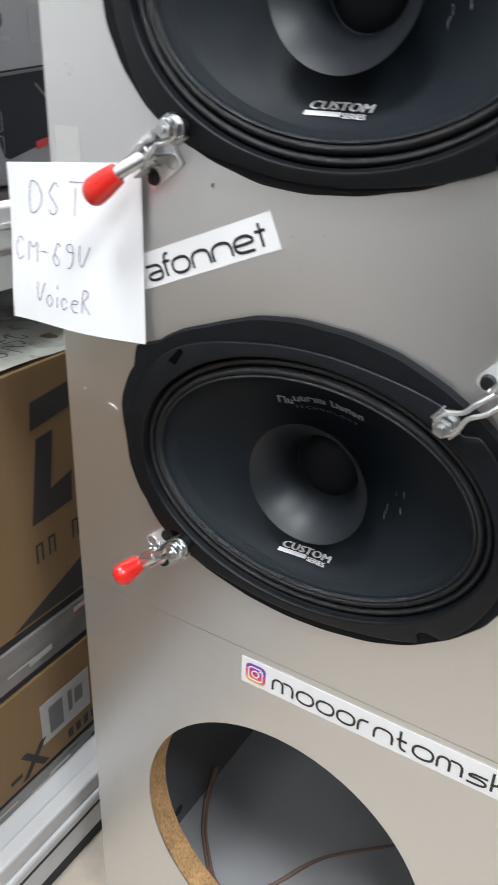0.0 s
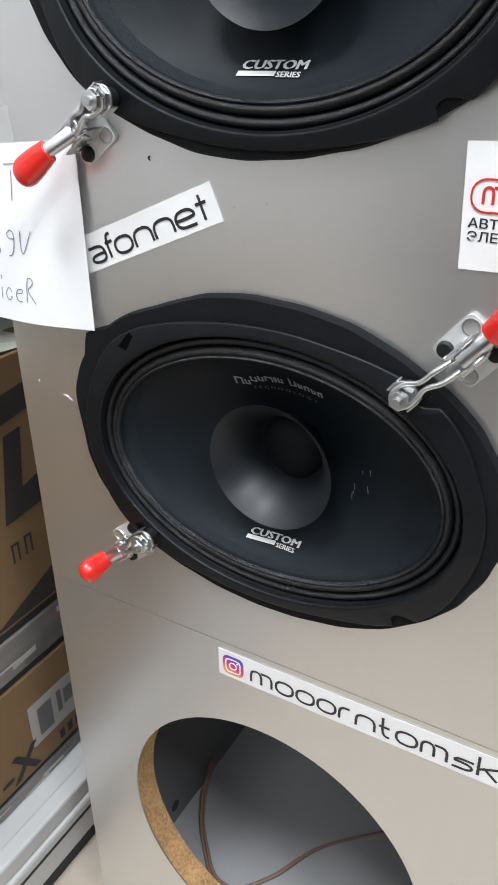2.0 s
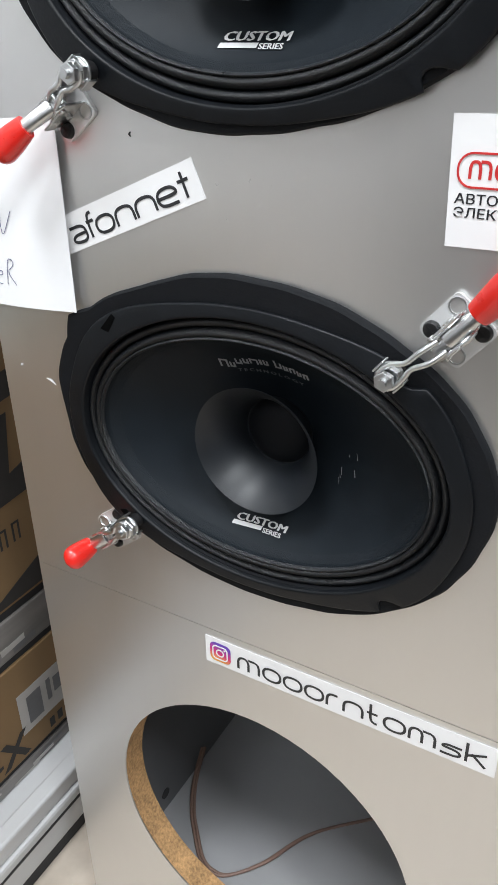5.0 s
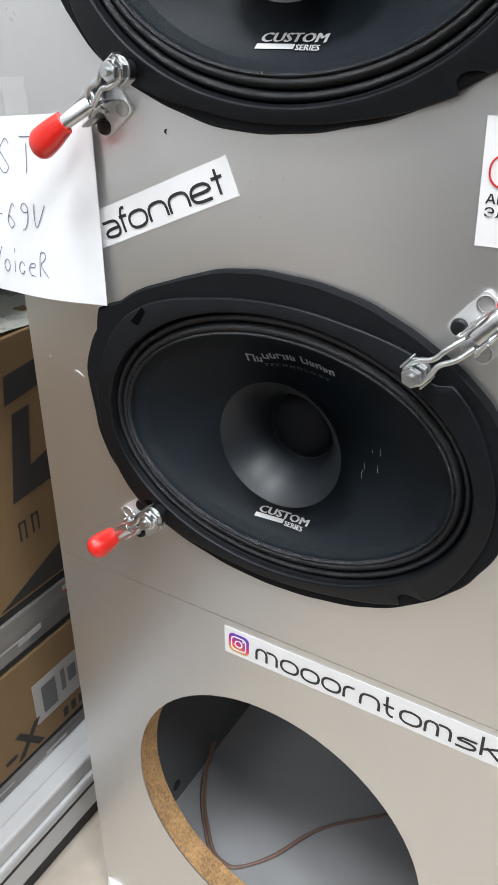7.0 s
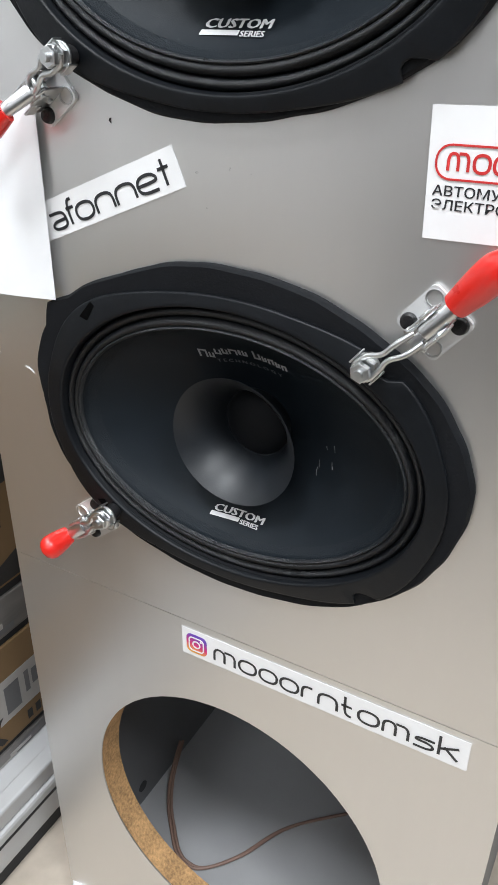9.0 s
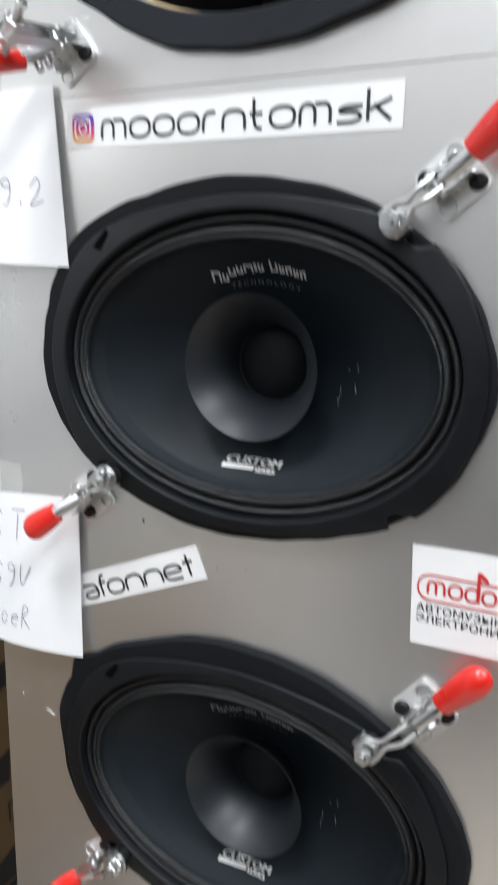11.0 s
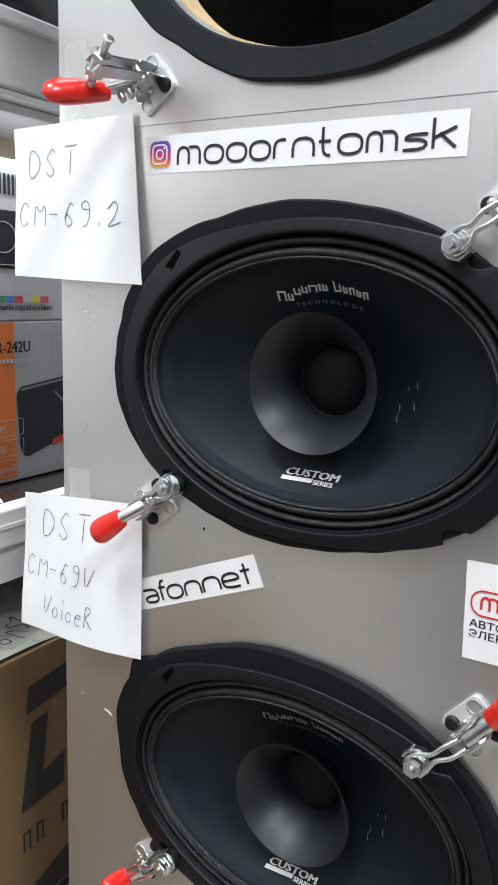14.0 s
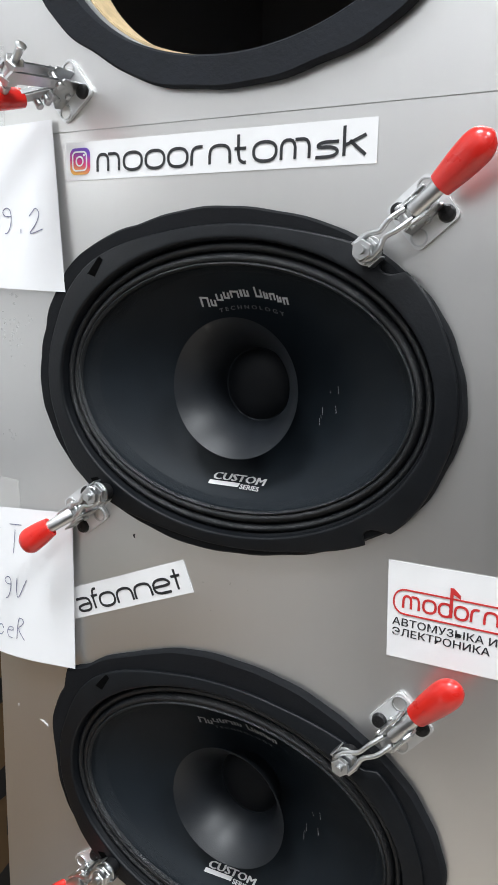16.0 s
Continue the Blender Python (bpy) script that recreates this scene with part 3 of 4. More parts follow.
part("board_edge", loft(edge_rings, closed=True), MDF_RAW, stand, "raw pale board edge of the upper hole").matrix_basis = pose(0.004, 0, 1.056)


# ---- toggle clamps ----
def hex_nut(r, h, m):
    return cyl(r, h, m, 6, None, 0.0004)


def clamp_base(tc, side=1):
    """The plate on the panel, its side cheeks, rivets, screws and slots; +x points away from the speaker."""
    plate = band(rounded(0.025, 0.025, 0.003, -0.0125, -0.0125), rounded(0.007, 0.007, 0.003, -0.0035, -0.0035), 0.0, 0.0022)
    merge(plate, box(-0.0035, 0.0035, -0.0035, 0.0035, 0.0001, 0.0017))
    bmesh.ops.bevel(plate, geom=[e for e in plate.edges if e.calc_face_angle(0) > 1], offset=0.0004, segments=2, affect="EDGES")
    base = part("base_plate", plate, PLATE, tc, "zinc-plated steel base plate")
    for x, y in ((-0.0078, 0.0078 * side), (0.0078, -0.0078 * side)):
        head = cyl(0.0042, 0.0026, pose(x, y, 0.0031), 20, 0.0034, 0.0004)
        sc = part("screw", head, BOLT, base, "black cross-head screw", True)
        cross = box(-0.0022, 0.0022, -0.0004, 0.0004, -0.0002, 0.0002)
        box(-0.0004, 0.0004, -0.0022, 0.0022, -0.0002, 0.0002, bm=cross)
        bmesh.ops.translate(cross, vec=(x, y, 0.0043), verts=cross.verts)
        merge_into(sc, cross)
    for x, y in ((0.0078, 0.0078 * side), (-0.0078, -0.0078 * side)):
        part("slot", cyl(0.0033, 0.0003, pose(x, y, 0.0022), 18), ALU, base, "empty screw slot")
        rim = [(x + 0.0040 * math.cos(k * math.pi / 9), y + 0.0040 * math.sin(k * math.pi / 9)) for k in range(18)]
        inn = [(x + 0.0033 * math.cos(k * math.pi / 9), y + 0.0033 * math.sin(k * math.pi / 9)) for k in range(18)]
        part("slot_rim", band(rim, inn, 0.0018, 0.0029), ZINC, base)
    for s in (-1, 1):
        cheek = flat([(-0.010, 0.0016), (0.009, 0.0016), (0.010, 0.007), (0.004, 0.0150), (-0.004, 0.0175), (-0.009, 0.0150)], 0.0014)
        bmesh.ops.bevel(cheek, geom=cheek.edges[:], offset=0.0003, segments=1, affect="EDGES")
        bmesh.ops.transform(cheek, matrix=Matrix.Translation((0, 0.0042 * s + 0.0007, 0)) @ FRONT, verts=cheek.verts)
        part("cheek", cheek, ZINC, base)
    for x, z in ((-0.005, 0.0145), (0.004, 0.0105), (0.0, 0.0055)):
        part("rivet", cyl(0.0017, 0.0125, pose(x, 0, z, 90), 14, None, 0.0004), ZINC, base, "", True)
    return base


def merge_into(ob, bm):
    own = bmesh.new()
    own.from_mesh(ob.data)
    merge(own, bm)
    own.to_mesh(ob.data)
    own.free()


def grip_mesh(length, r0, r1):
    """A dipped vinyl grip along +x: waist, swell and rounded end."""
    rings = []
    for i in range(15):
        u = i / 14
        w = r0 + (r1 - r0) * math.sin(min(u * 1.4, 1) * math.pi / 2)
        if u > 0.68:
            w *= math.sqrt(max(0.02, 1 - ((u - 0.68) / 0.325) ** 2))
        rings.append([(u * length, w * math.cos(2 * math.pi * k / 20), 0.72 * w * math.sin(2 * math.pi * k / 20) - 0.002 * u) for k in range(20)])
    return loft(rings, cap=True)


def spindle(parent, x, z0, z1, nuts):
    b = part("spindle_bolt", cyl(0.0021, z1 - z0, pose(x, 0, (z0 + z1) / 2), 16), ZINC, parent, "threaded zinc bolt", True)
    for z in nuts:
        part("hex_nut", hex_nut(0.0062 if z == nuts[0] else 0.0048, 0.0032, pose(x, 0, z, 0, 0, 17)), ZINC, b)
    part("washer", cyl(0.0068, 0.0012, pose(x, 0, nuts[0] - 0.0022), 24, None, 0.0003), ZINC, b, "", True)
    part("clip", box(x - 0.0036, x + 0.0036, -0.0070, -0.0060, nuts[0] - 0.0060, nuts[0] + 0.0002, 0.0004), ZINC, b)
    part("clip", box(x - 0.0036, x + 0.0036, 0.0060, 0.0070, nuts[0] - 0.0060, nuts[0] + 0.0002, 0.0004), ZINC, b)
    return b


def closed_clamp(x, z, angle, start, tip, bend=(0.0, 0.0), group="toggle clamps"):
    """angle: the way the handle points in the panel's plane, from +x towards +z; bend: how far the arm's end is pushed aside."""
    tc = empty("toggle_clamp", pose(x, -0.0002, z) @ FRONT @ pose(0, 0, 0, 0, 0, angle), "zinc toggle clamp with red vinyl grip, closed on the speaker", "clamp", group)
    clamp_base(tc, 1 if x > 0 else -1)
    arm = bmesh.new()
    for s in (-1, 1):
        run = [(-0.003, 0.0028 * s, 0.0160), (-0.010, 0.0030 * s, 0.0195), (-0.016, 0.0018 * s, 0.0200), (-0.0205, 0.0040 * s, 0.0200), (-0.027, 0.0045 * s, 0.0200), (-0.0305, 0.0016 * s, 0.0200)]
        pushed = [(px + bend[0] * k, py + bend[1] * k, pz) for k, (px, py, pz) in zip((0, 0.25, 0.6, 0.9, 1, 1), run)]
        merge(arm, tube(smooth_path(pushed, 5), 0.0013, 8))
    part("arm", arm, ZINC, tc, "bent steel wire arm", True)
    sb = spindle(tc, -0.0265, 0.0128, 0.0265, (0.0178, 0.0224))
    sb.matrix_basis = pose(bend[0], bend[1], 0)
    part("rubber_tip", cyl(0.0048, 0.0090, pose(-0.0265, 0, 0.0122), 18, 0.0048, 0.0006), RUBBER_TIP, sb, "black rubber tip", True)
    d = Vector((tip[0] - start[0], tip[1] - start[1]))
    tilt = math.degrees(math.atan2(d.y, d.x))
    run = Vector((start[0] + 0.002, start[1] - 0.0145))
    turn = pose(-0.002, 0, 0.0138, 0, -math.degrees(math.atan2(run.y, run.x)), 0)
    bar = cyl(0.0040, run.length + 0.006, pose(run.length / 2 + 0.0035, 0, 0.001, 0, 90, 0), 20, 0.0036, 0.0005)
    bmesh.ops.scale(bar, vec=(1, 1, 0.75), verts=bar.verts)
    box(-0.006, 0.004, -0.0022, 0.0022, -0.003, 0.0022, 0.0005, bm=bar)
    bmesh.ops.transform(bar, matrix=turn, verts=bar.verts)
    lever = part("lever", bar, ZINC, tc, "pressed steel lever", True)
    for lx in (-0.003, 0.004):
        for y0, y1 in ((0.0045, 0.0058), (-0.0058, -0.0045)):
            part("link", box(lx - 0.0015, lx + 0.0055, y0, y1, 0.009, 0.016, 0.0006), ZINC, lever)
    g = grip_mesh(d.length + 0.005, 0.0058, 0.0078)
    bmesh.ops.transform(g, matrix=pose(start[0], 0, start[1], 0, -tilt, 0), verts=g.verts)
    part("grip", g, RED, tc, "glossy red vinyl grip", True)
    return tc


closed_clamp(0.1005, 0.9015, 41, (0.0145, 0.0160), (0.0378, 0.0235))
closed_clamp(0.1060, 0.6525, 50, (0.0155, 0.0110), (0.0420, 0.0170), (-0.0040, 0.0050))
closed_clamp(-0.0960, 0.7330, 217, (0.0125, 0.0220), (0.0312, 0.0270))
closed_clamp(-0.0940, 0.4850, 218, (0.0165, 0.0150), (0.0185, 0.0300))


def open_clamp(x, z, angle):
    tc = empty("toggle_clamp", pose(x, -0.0002, z) @ FRONT @ pose(0, 0, 0, 0, 0, angle), "zinc toggle clamp with red vinyl grip, standing open", "clamp", "toggle clamps")
    clamp_base(tc)
    arm = bmesh.new()
    for s in (-1, 1):
        bar = flat([(-0.008, 0.0145), (-0.003, 0.0140), (0.0035, 0.043), (0.002, 0.049), (-0.003, 0.048)], 0.0014)
        bmesh.ops.transform(bar, matrix=Matrix.Translation((0, 0.0040 * s + 0.0007, 0)) @ FRONT, verts=bar.verts)
        merge(arm, bar)
    part("arm", arm, ZINC, tc, "swung-out flat steel arm")
    a, b = Vector((-0.015, 0, 0.049)), Vector((0.013, 0, 0.0400))
    axis = Matrix.Translation((a + b) / 2) @ (b - a).to_track_quat("Z", "Y").to_matrix().to_4x4()
    sb = part("spindle_bolt", cyl(0.0021, (b - a).length, axis, 16), ZINC, tc, "threaded zinc bolt", True)
    for k in (-0.0045, 0.0052):
        part("hex_nut", hex_nut(0.0052, 0.0034, axis @ pose(0, 0, k)), ZINC, sb)
    part("sleeve", cyl(0.0040, 0.0075, axis @ pose(0, 0, 0.0004), 18), ZINC, sb, "", True)
    part("bolt_head", cyl(0.0030, 0.0020, axis @ pose(0, 0, -0.0145), 18, 0.0024, 0.0004), ZINC, sb, "", True)
    part("bolt_tip", cyl(0.0030, 0.006, axis @ pose(0, 0, 0.0130), 18, 0.0022, 0.0004), ZINC, sb, "", True)
    bar = flat([(-0.003, 0.0110), (0.008, 0.0125), (0.0165, 0.0300), (0.0105, 0.0315), (0.0020, 0.0190)], 0.0042)
    bmesh.ops.transform(bar, matrix=Matrix.Translation((0, 0.0021, 0)) @ FRONT, verts=bar.verts)
    bmesh.ops.bevel(bar, geom=bar.edges[:], offset=0.0008, segments=2, affect="EDGES")
    lever = part("lever", bar, ZINC, tc, "pressed steel lever")
    for rx, rz in ((0.0105, 0.0190), (0.0030, 0.0145), (0.0065, 0.0160), (-0.0050, 0.0165)):
        part("rivet", cyl(0.0021, 0.0135, pose(rx, 0, rz, 90), 16, None, 0.0005), ZINC, lever, "", True)
    g = grip_mesh(0.038, 0.0058, 0.0076)
    bmesh.ops.transform(g, matrix=pose(0.0130, 0, 0.0270, 0, -75, 0), verts=g.verts)
    part("grip", g, RED, tc, "glossy red vinyl grip", True)


open_clamp(-0.1035, 0.9710, 218)


# ---- stickers ----
def place(bm, x, z, angle=0.0, lift=0.0003):
    bmesh.ops.transform(bm, matrix=Matrix.Translation((x, -lift, z)) @ FRONT @ pose(0, 0, 0, 0, 0, angle), verts=bm.verts)
    return bm


def rainbow(name):
    """The badge's print: purple to orange across the corner."""
    m = shader(name, (0.6, 0.05, 0.2), 0.4)
    nt = m.node_tree
    co = nt.nodes.new("ShaderNodeTexCoord")
    dot = nt.nodes.new("ShaderNodeVectorMath")
    dot.operation = "DOT_PRODUCT"
    dot.inputs[1].default_value = (0.25, 0.0, 1.0)
    nt.links.new(co.outputs["Generated"], dot.inputs[0])
    cr = nt.nodes.new("ShaderNodeValToRGB")
    cr.color_ramp.elements[0].position, cr.color_ramp.elements[0].color = 0.12, (0.85, 0.42, 0.06, 1)
    cr.color_ramp.elements[1].position, cr.color_ramp.elements[1].color = 1.0, (0.14, 0.05, 0.42, 1)
    mid = cr.color_ramp.elements.new(0.55)
    mid.color = (0.66, 0.02, 0.16, 1)
    nt.links.new(dot.outputs["Value"], cr.inputs["Fac"])
    nt.links.new(cr.outputs["Color"], nt.nodes["Principled BSDF"].inputs["Base Color"])
    return m


BADGE = rainbow("badge_print")
ROW = (("twin", 1.25), ("ring", 1), ("ring", 1), ("ring", 1), ("hook", 0.75), ("arch", 1), ("stem", 0.75), ("ring", 1.05), ("twin", 1.25), ("bend", 1), ("slash", 0.9))


def handle_sticker(x, z, length, height, angle):
    st = empty("sticker", pose(0, 0, 0), "long white vinyl sticker with badge and black wordmark", "sticker", "wordmark stickers")
    part("backing", place(flat([(0, 0), (length, 0), (length, height), (0, height)]), x, z, angle), STICKER, st)
    s = height * 0.70
    badge = part("badge", place(flat(rounded(s, s, s * 0.25, height * 0.16, height * 0.15), 0.0002), x, z, angle, 0.0008), BADGE, st, "purple and orange printed badge")
    r = lambda k, rad: rounded(s * k, s * k, s * rad, height * 0.16 + s * (1 - k) / 2, height * 0.15 + s * (1 - k) / 2)
    part("badge_outline", place(band(r(0.76, 0.2), r(0.64, 0.15), 0, 0.0002), x, z, angle, 0.0012), STICKER, badge)
    part("badge_ring", place(band(r(0.40, 0.195), r(0.28, 0.138), 0, 0.0002), x, z, angle, 0.0012), STICKER, badge)
    part("badge_dot", place(flat(rounded(s * 0.09, s * 0.09, s * 0.044, height * 0.16 + s * 0.68, height * 0.15 + s * 0.68), 0.0002), x, z, angle, 0.0012), STICKER, badge)
    span = length - height * 1.15 - height * 0.12
    unit = span / sum(w * 1.22 for _, w in ROW)
    cap = height * 0.66
    bm = strokes(ROW, unit, cap, height * 0.078, 0, 0.22)
    bmesh.ops.translate(bm, vec=(height * 1.12, height * 0.20, 0), verts=bm.verts)
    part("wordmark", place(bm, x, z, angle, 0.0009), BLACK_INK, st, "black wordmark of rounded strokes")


handle_sticker(-0.107, 0.9238, 0.184, 0.0202, 0.0)
handle_sticker(-0.032, 0.3992, 0.188, 0.0220, 0.35)

st = empty("sticker", pose(0, 0, 0), "white vinyl sticker with black wordmark, stuck aslant", "sticker", "wordmark stickers")
part("backing", place(flat([(-0.05, 0), (0.0915, 0), (0.0915, 0.0195), (-0.05, 0.0195)]), -0.1035, 0.6605, 22.6), STICKER, st)
bm = strokes((("a", 0.9), ("f", 0.45), ("ring", 1), ("arch", 1), ("arch", 1.05), ("ee", 1), ("t", 0.55)), 0.0121, 0.0123, 0.0016, 0, 0.18)
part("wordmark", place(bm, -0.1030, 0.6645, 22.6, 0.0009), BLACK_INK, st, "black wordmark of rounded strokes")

st = empty("sticker", pose(0, 0, 0), "white vinyl shop sticker with red outline and black words", "sticker")
part("backing", place(flat([(0, 0), (0.078, 0.0015), (0.076, 0.0515), (-0.0018, 0.0500)]), 0.0960, 0.6870, 0), STICKER, st)
part("outline", place(band(rounded(0.066, 0.0135, 0.0062, 0.0020, 0.0232), rounded(0.0644, 0.0119, 0.0054, 0.0028, 0.0240), 0, 0.0002), 0.0960, 0.6870, 0.5, 0.0008), RED_INK, st, "red rounded outline")
bm = strokes((("twin", 1.3), ("ring", 1), ("ring", 1), ("ring", 1), ("hook", 0.8), ("arch", 1)), 0.0060, 0.0096, 0.0012, 0, 0.28)
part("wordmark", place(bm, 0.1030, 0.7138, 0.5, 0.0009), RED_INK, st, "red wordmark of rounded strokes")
note = flat([(0, 0), (0.0016, 0), (0.0016, 0.012), (0.005, 0.010), (0.005, 0.012), (0.0016, 0.0150), (0, 0.0150)], 0.0002)
part("note_mark", place(note, 0.1256, 0.7140, 0.5, 0.0009), RED_INK, st)
lettering("printed_word", "АВТОМУЗЫКА И", 0.0054, BLACK_INK, st, Matrix.Translation((0.0978, -0.0007, 0.7043)) @ FRONT, 0.0, 1.17, "black printed words", 0.00018)
lettering("printed_word", "ЭЛЕКТРОНИКА", 0.0054, BLACK_INK, st, Matrix.Translation((0.0978, -0.0007, 0.6990)) @ FRONT, 0.0, 1.17, "black printed words", 0.00018)


# ---- hand-written paper notes with clear tape ----
def paper_note(corners, wave, lines, tape, label):
    """corners: (x, z) of top left, top right, bottom right, bottom left; lines: glyphs, x, z, width, height, slope."""
    nt = empty("paper_note", pose(0, 0, 0), label, "paper note", "paper notes")
    tl, tr, br, bl = [Vector(c) for c in corners]
    n = 14

    def depth(u, v):
        return -0.0026 - wave * (0.5 - 0.5 * math.cos(u * 5.2)) * v - 0.0016 * v + 0.003 * max(0, 0.35 - u) * math.sin(v * 5)

    def at(u, v, lift=0.0):
        p = tl.lerp(tr, u).lerp(bl.lerp(br, u), v)
        return Vector((p.x, depth(u, v) - lift, p.y))

    bm = bmesh.new()
    for lift in (0.0, 0.00025):
        grid = [[bm.verts.new(at(i / n, j / n, lift)) for i in range(n + 1)] for j in range(n + 1)]
        for a, b in zip(grid, grid[1:]):
            for i in range(n):
                bm.faces.new((a[i], a[i + 1], b[i + 1], b[i]))
    part("sheet", bm, PAPER, nt, "", True)
    w = (tr - tl).length
    h = (bl - tl).length
    for word, u0, v0, cw, ch, slope, gap in lines:
        s = strokes([(g, 0.55 if g in ".i" else 1) for g in word], cw, ch, 0.00052, 0.06, gap)
        for vert in s.verts:
            u, v = u0 + vert.co.x / w, v0 - (vert.co.y + slope * vert.co.x) / h
            vert.co = at(min(u, 1.0), v, 0.0006)
        part("handwriting", s, INK, nt, "blue-black ballpoint handwriting")
    x0, x1, z0, z1 = tape
    strip = bmesh.new()
    rows = 6
    grid = [[strip.verts.new((x0 + (x1 - x0) * i / 3 + 0.0006 * math.sin(j * 2.1), -0.0010 - 0.0012 * (1 if j < 2 else 0) - 0.0006 * math.sin(i * 2 + j * 1.7), z0 + (z1 - z0) * j / rows)) for i in range(4)] for j in range(rows + 1)]
    for a, b in zip(grid, grid[1:]):
        for i in range(3):
            strip.faces.new((a[i], a[i + 1], b[i + 1], b[i]))
    part("clear_tape", strip, TAPE, nt, "wrinkled strip of clear tape", True)


paper_note(((-0.212, 0.955), (-0.115, 0.957), (-0.1055, 0.862), (-0.211, 0.865)), 0.004,
           (("DST", 0.13, 0.335, 0.0095, 0.0160, 0.02, 0.62), ("CM-69.2", 0.045, 0.655, 0.0092, 0.0140, 0.0, 0.40)), (-0.1690, -0.1515, 0.952, 1.000),
           "white paper note with handwritten model code, taped on")
paper_note(((-0.209, 0.720), (-0.106, 0.729), (-0.1035, 0.628), (-0.213, 0.624)), 0.006,
           (("DST", 0.17, 0.30, 0.0105, 0.0185, 0.0, 0.55), ("CM-69V", 0.04, 0.60, 0.0080, 0.0140, -0.02, 0.35), ("VoiceR", 0.21, 0.875, 0.0064, 0.0140, 0.0, 0.32)), (-0.1690, -0.1510, 0.716, 0.7435),
           "white paper note with three handwritten lines, taped on")

# flecks and chips on the panel
for x, z, w, ang in ((-0.1405, 0.5785, 0.008, -25), (-0.1600, 0.583, 0.0012, 10), (-0.0605, 0.7205, 0.0026, 80)):
    chip = flat([(0, 0), (w * 0.5, 0.0006), (w, 0.0002), (w * 0.9, 0.0013), (w * 0.4, 0.0019), (w * 0.1, 0.0009)], 0.0001)
    part("scratch", place(chip, x, z, ang, 0.0002), BOLT if abs(x + 0.0605) < 1e-6 else STICKER, stand, "small scratch in the sheet")


rng = random.Random(11)
for cx, cz, sx, sz, count in ((-0.152, 0.838, 0.012, 0.022, 46), (-0.158, 0.772, 0.008, 0.003, 8), (0.02, 0.70, 0.03, 0.012, 5)):
    marks = bmesh.new()
    for _ in range(count):
        px, pz, r = cx + sx * rng.gauss(0, 0.45), cz + sz * rng.gauss(0, 0.45), 0.0003 + 0.0010 * rng.random()
        spot = flat([(px + r * (0.6 + 0.6 * rng.random()) * math.cos(a), pz + r * (0.6 + 0.6 * rng.random()) * math.sin(a)) for a in (0, 1.1, 2.2, 3.3, 4.4, 5.4)], 0.00005)
        merge(marks, spot)
    bmesh.ops.transform(marks, matrix=Matrix.Translation((0, -0.0002, 0)) @ FRONT, verts=marks.verts)
    part("glue_mark", marks, GLUE, stand, "faint dried glue marks on the sheet")


# ---- shelf unit beside the stand ----
SX = -0.319
shelf = empty("shelf_unit", pose(0, 0, 0), "white lacquered metal shop shelving unit", "shelving")
Y0, Y1 = -1.2, 0.98
def shelf_board(z0, z1, x_front, top_mat):
    b = part("shelf_board", box(-0.80, x_front - 0.02, Y0, Y1, z1 - 0.018, z1 - 0.002), top_mat, shelf, "dark glossy shelf")
    part("front_edge", box(x_front - 0.02, x_front, Y0, Y1, z0, z1, 0.002), WHITE_METAL, b, "white front edge strip")
    return b


shelf_board(0.6345, 0.669, SX, SHELF_TOP)
part("lower_lip", box(SX - 0.026, SX - 0.006, Y0, Y1, 0.600, 0.6343, 0.002), WHITE_METAL, shelf, "white lower lip of the shelf")
part("edge_ridge", box(SX, SX + 0.0016, Y0, Y1, 0.6515, 0.6560, 0.0006), WHITE_METAL, shelf)
shelf_board(1.010, 1.060, SX, WHITE_METAL)
part("edge_cap", box(SX - 0.03, SX + 0.004, Y0, Y1, 1.0560, 1.0680, 0.002), WHITE_METAL, shelf)
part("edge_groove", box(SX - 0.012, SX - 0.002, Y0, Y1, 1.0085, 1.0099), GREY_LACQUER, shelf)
part("under_panel", box(-0.4995, SX - 0.021, Y0, Y1, 1.0105, 1.0410), WHITE_METAL, shelf)
part("back_panel", box(-0.52, -0.50, Y0, Y1, 0.6691, 0.990), WHITE_METAL, shelf)
part("back_panel", box(-0.52, -0.50, Y0, Y1, 0.9905, 1.0415), CREAM, shelf, "cream shelf back strip")
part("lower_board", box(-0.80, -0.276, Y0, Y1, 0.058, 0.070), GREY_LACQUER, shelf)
part("plinth", box(-0.2755, -0.2500, Y0, Y1, 0.0, 0.0178), DARK, shelf, "black foot strip")
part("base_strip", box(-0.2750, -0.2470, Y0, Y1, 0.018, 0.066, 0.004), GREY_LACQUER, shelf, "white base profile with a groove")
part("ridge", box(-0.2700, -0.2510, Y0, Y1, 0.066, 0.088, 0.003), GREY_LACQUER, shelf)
for ry, h in ((-0.2466, 0.0500),):
    part("groove", box(-0.2480, ry, Y0, Y1, h, h + 0.004), DARK, shelf)
for y in (Y0 + 0.02, Y1 - 0.02):
    part("upright", box(-0.80, -0.76, y - 0.02, y + 0.02, 0.0, 1.9, 0.002), WHITE_METAL, shelf)


strip = empty("shelf_light", pose(SX - 0.05, 0.0, 1.0100), "slim white lamp strip under the upper shelf", "light")
part("housing", box(-0.010, 0.010, -0.5, 0.8, -0.008, 0.0, 0.001), WHITE_METAL, strip)
tube_data = bpy.data.lights.new("strip_light", "AREA")
tube_data.shape, tube_data.size, tube_data.size_y, tube_data.energy, tube_data.color = "RECTANGLE", 0.014, 1.2, STRIP_POWER, LAMP_TINT
strip_light = new("strip_light", tube_data)
strip_light.matrix_basis = pose(0, 0.15, -0.0095)
strip_light.parent = strip


